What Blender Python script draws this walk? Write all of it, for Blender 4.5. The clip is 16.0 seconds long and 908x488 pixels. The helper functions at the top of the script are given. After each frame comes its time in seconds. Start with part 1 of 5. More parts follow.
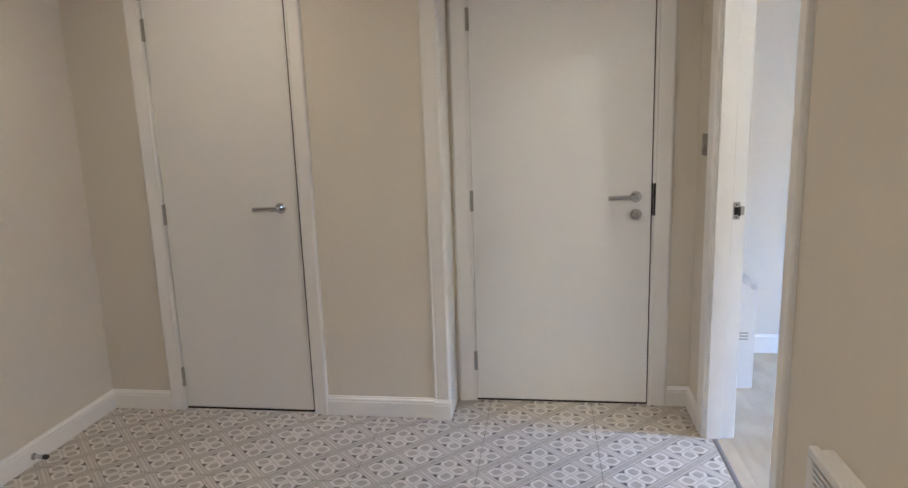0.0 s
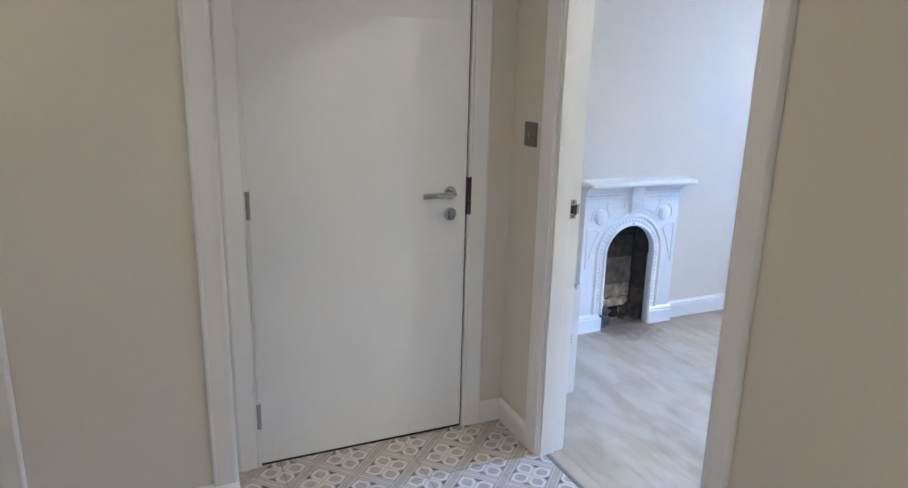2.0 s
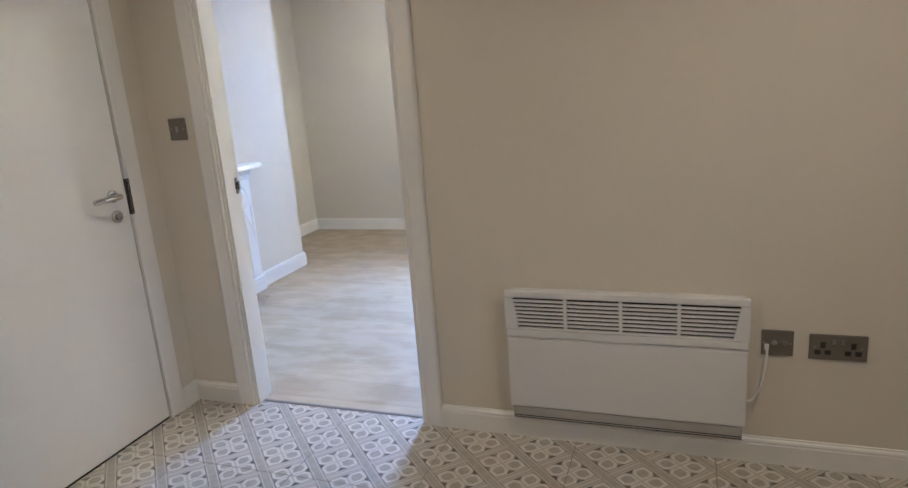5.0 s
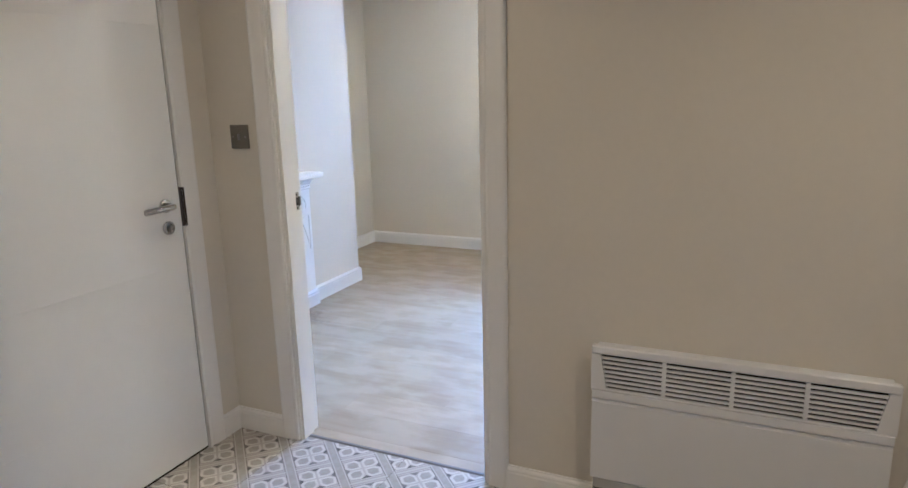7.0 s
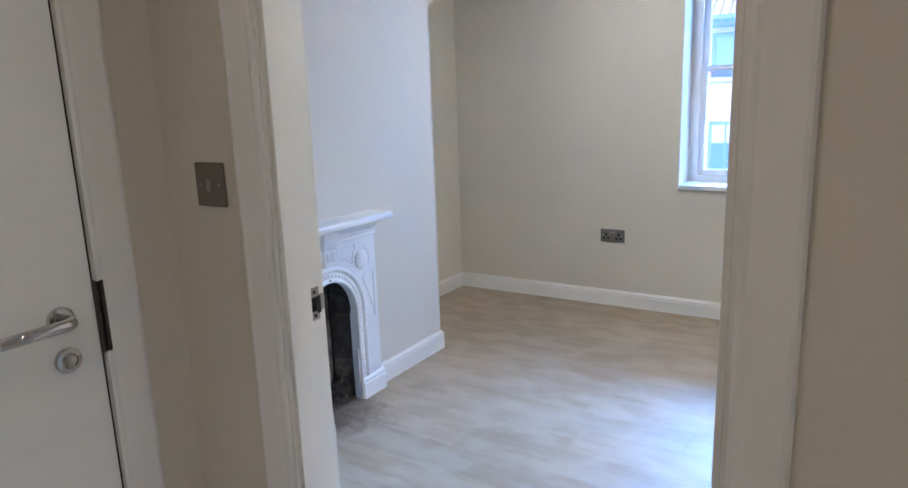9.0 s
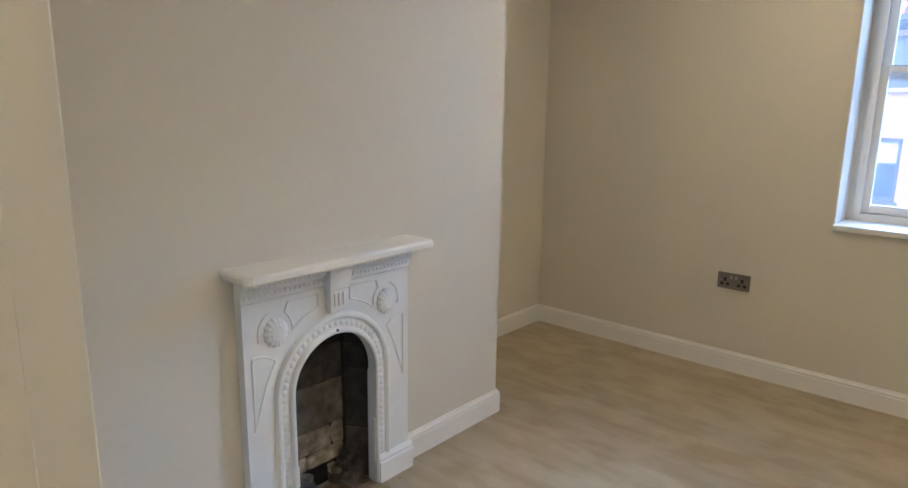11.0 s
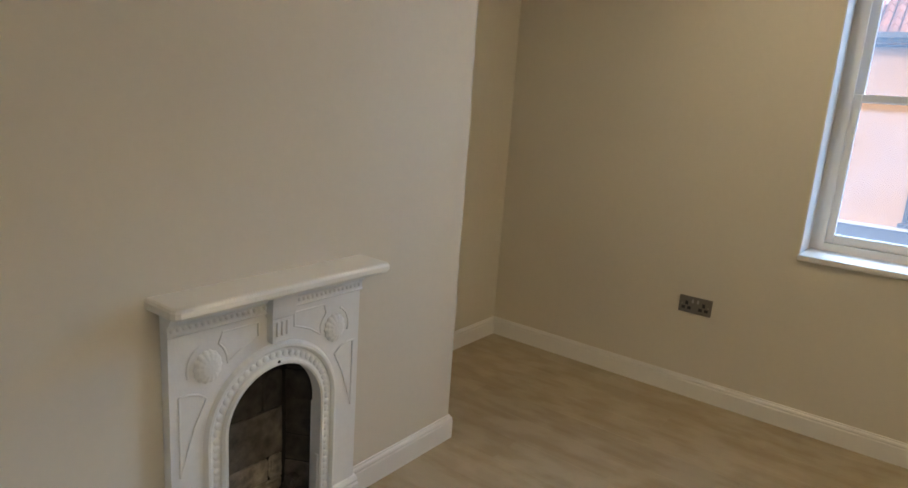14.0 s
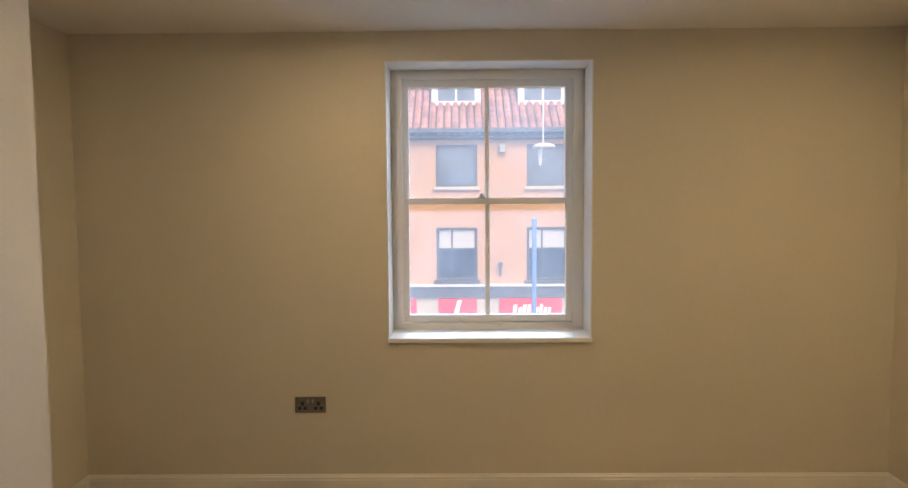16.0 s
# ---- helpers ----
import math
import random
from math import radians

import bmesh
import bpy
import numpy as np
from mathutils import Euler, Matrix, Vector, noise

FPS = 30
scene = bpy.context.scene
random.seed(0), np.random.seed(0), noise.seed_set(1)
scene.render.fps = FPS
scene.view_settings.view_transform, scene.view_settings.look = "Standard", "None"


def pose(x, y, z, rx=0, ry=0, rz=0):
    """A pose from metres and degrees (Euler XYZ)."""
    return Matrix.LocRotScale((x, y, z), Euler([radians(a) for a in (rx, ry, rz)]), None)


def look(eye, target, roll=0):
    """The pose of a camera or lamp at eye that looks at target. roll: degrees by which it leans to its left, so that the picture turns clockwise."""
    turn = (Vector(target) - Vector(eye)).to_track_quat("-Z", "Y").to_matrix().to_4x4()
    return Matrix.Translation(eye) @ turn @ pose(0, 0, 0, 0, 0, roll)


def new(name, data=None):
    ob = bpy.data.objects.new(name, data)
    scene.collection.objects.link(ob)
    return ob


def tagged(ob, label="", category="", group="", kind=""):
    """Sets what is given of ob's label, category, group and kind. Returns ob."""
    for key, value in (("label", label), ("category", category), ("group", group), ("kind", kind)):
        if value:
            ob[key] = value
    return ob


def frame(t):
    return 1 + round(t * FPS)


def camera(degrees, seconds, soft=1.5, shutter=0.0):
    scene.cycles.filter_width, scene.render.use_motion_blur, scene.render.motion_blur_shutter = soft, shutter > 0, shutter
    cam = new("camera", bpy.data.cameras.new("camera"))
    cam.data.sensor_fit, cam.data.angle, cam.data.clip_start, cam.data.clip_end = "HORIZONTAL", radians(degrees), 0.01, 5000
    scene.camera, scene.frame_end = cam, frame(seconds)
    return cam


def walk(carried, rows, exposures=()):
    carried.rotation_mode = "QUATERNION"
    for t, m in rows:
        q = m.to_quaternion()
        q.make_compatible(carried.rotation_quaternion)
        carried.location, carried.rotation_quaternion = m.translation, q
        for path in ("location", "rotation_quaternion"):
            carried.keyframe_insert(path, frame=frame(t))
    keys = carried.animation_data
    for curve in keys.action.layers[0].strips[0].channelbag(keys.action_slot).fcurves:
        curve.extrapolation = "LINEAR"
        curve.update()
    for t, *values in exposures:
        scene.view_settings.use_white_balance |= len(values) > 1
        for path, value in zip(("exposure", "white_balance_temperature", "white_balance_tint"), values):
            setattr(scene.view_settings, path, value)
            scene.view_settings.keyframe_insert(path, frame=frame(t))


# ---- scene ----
cam = camera(69.5, 16.0)
PATH = [
    (0, (0.019, -0.016, 1.429), (-0.263, 1.927, 1.045), -1.9),
    (0.5, (-0.061, 0.232, 1.433), (-0.288, 2.177, 1.023), -1.6),
    (1, (-0.174, 0.463, 1.472), (-0.193, 2.413, 1.024), -0.4),
    (1.5, (-0.374, 0.624, 1.484), (-0.026, 2.535, 1.005), 1.1),
    (2, (-0.586, 0.76, 1.472), (0.2, 2.533, 0.981), 1.4),
    (2.5, (-0.777, 0.909, 1.42), (0.324, 2.509, 0.939), 0.3),
    (3, (-0.985, 1.032, 1.436), (0.427, 2.364, 0.955), -1.2),
    (3.5, (-1.228, 1.075, 1.423), (0.495, 1.97, 0.943), -3.8),
    (4, (-1.415, 1.015, 1.402), (0.39, 1.721, 0.908), -5.0),
    (4.1, (-1.445, 0.979, 1.397), (0.361, 1.678, 0.896), -4.8),
    (4.2, (-1.486, 0.955, 1.393), (0.327, 1.637, 0.896), -5.1),
    (6.3, (-1.615, 0.895, 1.401), (0.196, 1.6, 0.927), -1.8),
    (6.4, (-1.568, 0.929, 1.401), (0.24, 1.647, 0.937), -1.5),
    (6.5, (-1.536, 0.964, 1.406), (0.269, 1.69, 0.94), -1.5),
    (7, (-1.326, 1.121, 1.417), (0.448, 1.929, 0.969), -1.4),
    (7.5, (-1.027, 1.255, 1.43), (0.691, 2.188, 1.006), -1.8),
    (8, (-0.768, 1.436, 1.418), (0.913, 2.435, 0.998), -1.6),
    (8.5, (-0.5, 1.651, 1.431), (1.17, 2.67, 1.014), -1.7),
    (9, (-0.189, 1.793, 1.415), (1.462, 2.843, 1.003), -2.0),
    (11.3, (0.681, 2.165, 1.405), (2.076, 3.529, 0.967), 2.6),
    (11.5, (0.716, 2.168, 1.407), (2.047, 3.585, 0.939), 4.1),
    (12, (0.775, 2.157, 1.383), (1.935, 3.701, 0.864), 6.0),
    (12.5, (0.803, 2.156, 1.38), (1.923, 3.722, 0.838), 6.7),
    (13, (0.795, 2.185, 1.402), (1.921, 3.748, 0.867), 6.2),
    (13.5, (0.773, 2.248, 1.438), (2.081, 3.681, 0.952), 5.7),
    (14, (0.76, 2.307, 1.484), (2.321, 3.476, 1.039), 4.1),
    (14.5, (0.741, 2.359, 1.514), (2.553, 3.094, 1.096), 1.9),
    (15, (0.718, 2.381, 1.565), (2.643, 2.755, 1.171), -0.2),
    (15.5, (0.694, 2.415, 1.592), (2.666, 2.563, 1.295), -0.8),
    (16, (0.662, 2.428, 1.617), (2.657, 2.447, 1.477), -0.4),
]
EXPOSURES = [(0, 3.12, 5090, 15), (0.5, 3.06, 4880, 13), (1.5, 3.02, 4690, 13), (2.5, 2.92, 4820, 14), (4, 2.9, 5040, 15), (7, 2.93, 4980, 15), (8, 2.88, 4880, 14), (8.5, 2.84, 4880, 14), (9, 2.58, 4860, 15), (11.5, 2.09, 6500, 12), (13, 2.27, 6050, 11), (13.5, 1.98, 6650, 11), (14, 1.70, 7200, 12), (14.5, 1.68, 6900, 12), (15, 1.64, 6800, 12), (15.5, 1.67, 7600, 15), (16, 1.67, 8900, 19)]
walk(cam, [(t, look(eye, target, roll)) for t, eye, target, roll in PATH], EXPOSURES)

# ---- light ----
world = bpy.data.worlds.new("sky")
scene.world = world
world.use_nodes = True
wn = world.node_tree
wn.nodes.clear()
sky = wn.nodes.new("ShaderNodeTexSky")
sky.sky_type = "NISHITA"
sky.sun_disc = False
sky.sun_elevation, sky.sun_rotation = radians(45), radians(256)
sky.dust_density, sky.air_density, sky.ozone_density = 3.0, 1.2, 1.0
wbg = wn.nodes.new("ShaderNodeBackground")
wbg.inputs["Strength"].default_value = 0.10
wout = wn.nodes.new("ShaderNodeOutputWorld")
wn.links.new(sky.outputs[0], wbg.inputs["Color"])
wn.links.new(wbg.outputs[0], wout.inputs["Surface"])

sun_data = bpy.data.lights.new("sun", "SUN")
sun_data.energy, sun_data.angle, sun_data.color = 0.52, radians(14), (0.90, 0.95, 1.0)
sun = new("sun", sun_data)
sun.matrix_world = look((-40, -8, 43), (0, 2.2, 1.0))

# Added area lamp, kept out of view, for sky light aslant through the window.
sky_data = bpy.data.lights.new("street_sky_fill", "AREA")
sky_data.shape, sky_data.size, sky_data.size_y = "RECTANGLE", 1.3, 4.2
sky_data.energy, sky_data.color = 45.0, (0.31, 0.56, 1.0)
street_sky_fill = new("street_sky_fill", sky_data)
street_sky_fill.matrix_world = look((6.7, 0.35, 2.4), (4.4, 2.27, 1.5))
# Added area lamp above the sightline, in place of sky light over the roofs opposite, which reaches through the room to
# the hall floor.
roofline_data = bpy.data.lights.new("roofline_sky_fill", "AREA")
roofline_data.shape, roofline_data.size, roofline_data.size_y = "RECTANGLE", 7.5, 2.8
roofline_data.energy, roofline_data.color = 1080.0, (0.35, 0.59, 1.0)
roofline_sky_fill = new("roofline_sky_fill", roofline_data)
roofline_sky_fill.matrix_world = look((13.0, 1.6, 6.5), (0.0, 2.2, 1.0))

# Added lamp for assumed daylight from the unseen end of the hall, through an added window.
end_data = bpy.data.lights.new("hall_end_fill", "AREA")
end_data.shape, end_data.size, end_data.size_y = "RECTANGLE", 0.56, 0.76
end_data.energy, end_data.color = 0.36, (1.0, 0.97, 0.86)
hall_end_fill = new("hall_end_fill", end_data)
hall_end_fill.matrix_world = look((-0.95, -1.365, 1.55), (-0.95, 2.0, 1.2))

HALL_COLOUR, ROOM_COLOUR = (1.0, 0.74, 0.42, 1), (1.0, 0.855, 0.59, 1)
HALL_LAMP, ROOM_LAMP = 20.0, 370.0
# The beams of the three hall downlights.
HALL_LAMPS = ((-1.35, 2.25, 3.2), (0.05, 2.25, 2.3), (-0.35, 0.45, 6.2))
for x, y, watts in HALL_LAMPS:
    beam_data = bpy.data.lights.new("downlight_beam", "SPOT")
    beam_data.energy, beam_data.color, beam_data.shadow_soft_size = watts, HALL_COLOUR[:3], 0.045
    beam_data.spot_size, beam_data.spot_blend = radians(156), 1.0
    beam = new("downlight_beam", beam_data)
    beam.location = (x, y, 2.465)


# ---- materials ----
def material(name, colour, rough=0.6, metal=0.0, grain=0.0, grain_scale=60.0, blotch=0.0, blotch_scale=1.6, bump=0.0, bump_scale=120.0, spec=0.5, coat=0.0, by_piece=0.0, by_island=0.0):
    """A painted or plain surface: colour with fine grain, broad blotches and a fine relief, by object coordinates in metres."""
    m = bpy.data.materials.new(name)
    m.use_nodes = True
    nt = m.node_tree
    b = nt.nodes["Principled BSDF"]
    b.inputs["Roughness"].default_value, b.inputs["Metallic"].default_value = rough, metal
    b.inputs["Specular IOR Level"].default_value = spec
    b.inputs["Coat Weight"].default_value = coat
    b.inputs["Base Color"].default_value = (*colour, 1)
    geo = nt.nodes.new("ShaderNodeNewGeometry")
    if grain or blotch or by_piece or by_island:
        last = None
        for amount, scale, detail in ((grain, grain_scale, 5), (blotch, blotch_scale, 3)):
            if not amount:
                continue
            n = nt.nodes.new("ShaderNodeTexNoise")
            n.inputs["Scale"].default_value, n.inputs["Detail"].default_value = scale, detail
            nt.links.new(geo.outputs["Position"], n.inputs["Vector"])
            r = nt.nodes.new("ShaderNodeMapRange")
            r.inputs["From Min"].default_value, r.inputs["From Max"].default_value = 0.25, 0.75
            r.inputs["To Min"].default_value, r.inputs["To Max"].default_value = 1 - amount, 1 + amount
            nt.links.new(n.outputs["Fac"], r.inputs["Value"])
            last = times(nt, last, r.outputs[0])
        if by_piece:
            info = nt.nodes.new("ShaderNodeObjectInfo")
            r = nt.nodes.new("ShaderNodeMapRange")
            r.inputs["To Min"].default_value, r.inputs["To Max"].default_value = 1 - by_piece, 1 + by_piece
            nt.links.new(info.outputs["Random"], r.inputs["Value"])
            last = times(nt, last, r.outputs[0])
        if by_island:
            r = nt.nodes.new("ShaderNodeMapRange")
            r.inputs["To Min"].default_value, r.inputs["To Max"].default_value = 1 - by_island, 1 + by_island
            nt.links.new(geo.outputs["Random Per Island"], r.inputs["Value"])
            last = times(nt, last, r.outputs[0])
        mix = nt.nodes.new("ShaderNodeVectorMath")
        mix.operation = "SCALE"
        mix.inputs[0].default_value = colour
        nt.links.new(last, mix.inputs["Scale"])
        nt.links.new(mix.outputs[0], b.inputs["Base Color"])
    if bump:
        n = nt.nodes.new("ShaderNodeTexNoise")
        n.inputs["Scale"].default_value, n.inputs["Detail"].default_value = bump_scale, 4
        nt.links.new(geo.outputs["Position"], n.inputs["Vector"])
        bp = nt.nodes.new("ShaderNodeBump")
        bp.inputs["Strength"].default_value, bp.inputs["Distance"].default_value = bump, 0.002
        nt.links.new(n.outputs["Fac"], bp.inputs["Height"])
        nt.links.new(bp.outputs[0], b.inputs["Normal"])
    return m


def times(nt, a, b):
    if a is None:
        return b
    n = nt.nodes.new("ShaderNodeMath")
    n.operation = "MULTIPLY"
    nt.links.new(a, n.inputs[0])
    nt.links.new(b, n.inputs[1])
    return n.outputs[0]


def calc(nt, op, a, b=0.0, c=0.0):
    """A maths node on sockets or numbers."""
    n = nt.nodes.new("ShaderNodeMath")
    n.operation = op
    for k, v in enumerate((a, b, c)):
        if isinstance(v, (int, float)):
            n.inputs[k].default_value = v
        else:
            nt.links.new(v, n.inputs[k])
    return n.outputs[0]


def mix_colour(nt, fac, a, b):
    n = nt.nodes.new("ShaderNodeMix")
    n.data_type = "RGBA"
    if isinstance(fac, (int, float)):
        n.inputs["Factor"].default_value = fac
    else:
        nt.links.new(fac, n.inputs["Factor"])
    for k, v in ((6, a), (7, b)):
        if isinstance(v, tuple):
            n.inputs[k].default_value = (*v, 1)
        else:
            nt.links.new(v, n.inputs[k])
    return n.outputs[2]


def noise_tex(nt, vector, scale, detail=4.0):
    n = nt.nodes.new("ShaderNodeTexNoise")
    n.inputs["Scale"].default_value, n.inputs["Detail"].default_value = scale, detail
    nt.links.new(vector, n.inputs["Vector"])
    return n.outputs["Fac"]


def step(nt, value, edge, soft):
    """0 below edge, 1 above, over a soft width."""
    n = nt.nodes.new("ShaderNodeMapRange")
    n.interpolation_type = "SMOOTHSTEP"
    n.inputs["From Min"].default_value, n.inputs["From Max"].default_value = edge - soft, edge + soft
    if isinstance(value, (int, float)):
        n.inputs["Value"].default_value = value
    else:
        nt.links.new(value, n.inputs["Value"])
    return n.outputs[0]


def tile_material():
    """Printed encaustic-style tile: diagonal lattice of bands round four-petalled flowers."""
    m = bpy.data.materials.new("patterned_tile")
    m.use_nodes = True
    nt = m.node_tree
    b = nt.nodes["Principled BSDF"]
    b.inputs["Roughness"].default_value = 0.45
    geo = nt.nodes.new("ShaderNodeNewGeometry")
    sep = nt.nodes.new("ShaderNodeSeparateXYZ")
    nt.links.new(geo.outputs["Position"], sep.inputs[0])
    px = calc(nt, "ADD", sep.outputs[0], -0.1045 + 100.0)
    py = calc(nt, "ADD", sep.outputs[1], -2.664 + 100.0)
    k = 1 / math.sqrt(2) / 0.17678
    u = calc(nt, "MULTIPLY", calc(nt, "ADD", px, py), k)
    v = calc(nt, "MULTIPLY", calc(nt, "ADD", calc(nt, "SUBTRACT", px, py), 100.0), k)
    # Cell coordinates from -0.5 to 0.5 with the flower at 0.
    cu = calc(nt, "SUBTRACT", calc(nt, "FRACT", calc(nt, "ADD", u, 0.5)), 0.5)
    cv = calc(nt, "SUBTRACT", calc(nt, "FRACT", calc(nt, "ADD", v, 0.5)), 0.5)
    au, av = calc(nt, "ABSOLUTE", cu), calc(nt, "ABSOLUTE", cv)
    edge = calc(nt, "MAXIMUM", au, av)
    band = step(nt, edge, 0.405, 0.010)

    def stripe(value, a, b):
        return calc(nt, "MULTIPLY", step(nt, value, a, 0.008), calc(nt, "SUBTRACT", 1.0, step(nt, value, b, 0.008)))

    # The bands one way carry a dark and a pale line at each side; those across them pass under, plainer.
    over = step(nt, av, 0.405, 0.010)
    line = calc(nt, "MAXIMUM", stripe(av, 0.372, 0.398), calc(nt, "MULTIPLY", calc(nt, "MULTIPLY", stripe(au, 0.374, 0.398), 0.62), calc(nt, "SUBTRACT", 1.0, over)))
    line2 = calc(nt, "MAXIMUM", stripe(av, 0.402, 0.425), calc(nt, "MULTIPLY", calc(nt, "SUBTRACT", 1.0, over), calc(nt, "MAXIMUM", stripe(au, 0.402, 0.425), step(nt, au, 0.47, 0.01))))
    # Petals lie on the diagonals of the cell.
    r2 = 1 / math.sqrt(2)
    d1 = calc(nt, "ABSOLUTE", calc(nt, "MULTIPLY", calc(nt, "ADD", cu, cv), r2))
    d2 = calc(nt, "ABSOLUTE", calc(nt, "MULTIPLY", calc(nt, "SUBTRACT", cu, cv), r2))
    long, short = calc(nt, "MAXIMUM", d1, d2), calc(nt, "MINIMUM", d1, d2)
    along = calc(nt, "DIVIDE", calc(nt, "SUBTRACT", long, 0.258), 0.178)
    across = calc(nt, "DIVIDE", short, calc(nt, "MULTIPLY_ADD", long, 0.16, 0.092))
    # Between a round and a pointed leaf.
    round_r = calc(nt, "SQRT", calc(nt, "ADD", calc(nt, "MULTIPLY", along, along), calc(nt, "MULTIPLY", across, across)))
    point_r = calc(nt, "ADD", calc(nt, "ABSOLUTE", along), calc(nt, "MULTIPLY", across, 0.62))
    petal_r = calc(nt, "MAXIMUM", calc(nt, "MULTIPLY", round_r, 0.96), point_r)
    petal = calc(nt, "SUBTRACT", 1.0, step(nt, petal_r, 0.86, 0.14))
    rim = calc(nt, "SUBTRACT", 1.0, step(nt, petal_r, 1.27, 0.07))
    # Dark darts at the middle of each side of the cell, pointing inwards.
    low = calc(nt, "MINIMUM", au, av)
    dart = calc(nt, "MULTIPLY", step(nt, calc(nt, "SUBTRACT", edge, calc(nt, "MULTIPLY", low, 0.9)), 0.288, 0.014), calc(nt, "SUBTRACT", 1.0, step(nt, edge, 0.388, 0.008)))
    wear = noise_tex(nt, geo.outputs["Position"], 34.0, 6.0)
    broad = noise_tex(nt, geo.outputs["Position"], 2.2, 3.0)
    white, taupe, band_c, dark = (0.56, 0.53, 0.475), (0.30, 0.27, 0.228), (0.31, 0.278, 0.235), (0.05, 0.043, 0.037)
    col = mix_colour(nt, rim, (0.41, 0.375, 0.325), white)
    col = mix_colour(nt, petal, col, taupe)
    col = mix_colour(nt, dart, col, dark)
    col = mix_colour(nt, band, col, mix_colour(nt, over, (0.335, 0.30, 0.255), band_c))
    col = mix_colour(nt, calc(nt, "MULTIPLY", line, 0.85), col, (0.11, 0.095, 0.08))
    col = mix_colour(nt, calc(nt, "MULTIPLY", line2, 0.7), col, (0.52, 0.49, 0.435))
    worn = calc(nt, "MULTIPLY", step(nt, wear, 0.5, 0.14), 0.38)
    col = mix_colour(nt, worn, col, (0.42, 0.39, 0.345))
    sc = nt.nodes.new("ShaderNodeVectorMath")
    sc.operation = "SCALE"
    nt.links.new(col, sc.inputs[0])
    nt.links.new(calc(nt, "MULTIPLY_ADD", broad, 0.36, 1.0), sc.inputs["Scale"])
    nt.links.new(sc.outputs[0], b.inputs["Base Color"])
    nt.links.new(calc(nt, "MULTIPLY_ADD", wear, 0.2, 0.36), b.inputs["Roughness"])
    bp = nt.nodes.new("ShaderNodeBump")
    bp.inputs["Strength"].default_value, bp.inputs["Distance"].default_value = 0.15, 0.002
    nt.links.new(wear, bp.inputs["Height"])
    nt.links.new(bp.outputs[0], b.inputs["Normal"])
    return m


def plank_material():
    """Pale limed-oak laminate, grain along y."""
    m = bpy.data.materials.new("oak_laminate")
    m.use_nodes = True
    nt = m.node_tree
    b = nt.nodes["Principled BSDF"]
    geo = nt.nodes.new("ShaderNodeNewGeometry")
    info = nt.nodes.new("ShaderNodeObjectInfo")
    comb = nt.nodes.new("ShaderNodeCombineXYZ")
    nt.links.new(calc(nt, "MULTIPLY", info.outputs["Random"], 37.0), comb.inputs[0])
    nt.links.new(calc(nt, "MULTIPLY", info.outputs["Random"], 91.0), comb.inputs[1])
    add = nt.nodes.new("ShaderNodeVectorMath")
    nt.links.new(geo.outputs["Position"], add.inputs[0])
    nt.links.new(comb.outputs[0], add.inputs[1])
    mp = nt.nodes.new("ShaderNodeMapping")
    mp.inputs["Scale"].default_value = PLANK_GRAIN
    nt.links.new(add.outputs[0], mp.inputs["Vector"])
    fine = noise_tex(nt, mp.outputs[0], 5.0, 6.0)
    broad = noise_tex(nt, mp.outputs[0], 1.7, 3.0)
    cloud = noise_tex(nt, geo.outputs["Position"], 1.3, 2.0)
    col = mix_colour(nt, step(nt, fine, 0.5, 0.22), (0.36, 0.278, 0.172), (0.415, 0.33, 0.212))
    col = mix_colour(nt, calc(nt, "MULTIPLY", step(nt, broad, 0.55, 0.2), 0.6), col, (0.475, 0.40, 0.292))
    # Limed cloudy patches, then brown dust trodden out from the hearth.
    stretch = nt.nodes.new("ShaderNodeMapping")
    stretch.inputs["Scale"].default_value = (1.7, 0.85, 1.0)
    nt.links.new(geo.outputs["Position"], stretch.inputs["Vector"])
    lime = noise_tex(nt, stretch.outputs[0], 4.6, 6.0)
    col = mix_colour(nt, calc(nt, "MULTIPLY", step(nt, lime, 0.52, 0.11), 0.7), col, (0.50, 0.426, 0.308))
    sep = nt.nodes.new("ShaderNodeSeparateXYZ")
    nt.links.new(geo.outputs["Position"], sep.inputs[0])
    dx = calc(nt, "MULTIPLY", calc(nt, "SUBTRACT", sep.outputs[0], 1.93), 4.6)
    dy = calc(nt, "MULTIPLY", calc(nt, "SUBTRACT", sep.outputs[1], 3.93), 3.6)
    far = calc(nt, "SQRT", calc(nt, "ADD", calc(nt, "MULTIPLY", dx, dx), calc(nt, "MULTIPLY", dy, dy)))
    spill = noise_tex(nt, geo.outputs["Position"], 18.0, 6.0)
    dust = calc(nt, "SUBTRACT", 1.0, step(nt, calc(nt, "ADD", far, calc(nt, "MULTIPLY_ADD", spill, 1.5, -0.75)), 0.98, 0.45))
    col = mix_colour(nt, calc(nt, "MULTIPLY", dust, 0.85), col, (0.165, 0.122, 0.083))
    sc = nt.nodes.new("ShaderNodeVectorMath")
    sc.operation = "SCALE"
    nt.links.new(col, sc.inputs[0])
    vary = calc(nt, "MULTIPLY_ADD", info.outputs["Random"], 0.10, 0.90)
    nt.links.new(calc(nt, "MULTIPLY", vary, calc(nt, "MULTIPLY_ADD", cloud, 0.3, 0.87)), sc.inputs["Scale"])
    nt.links.new(sc.outputs[0], b.inputs["Base Color"])
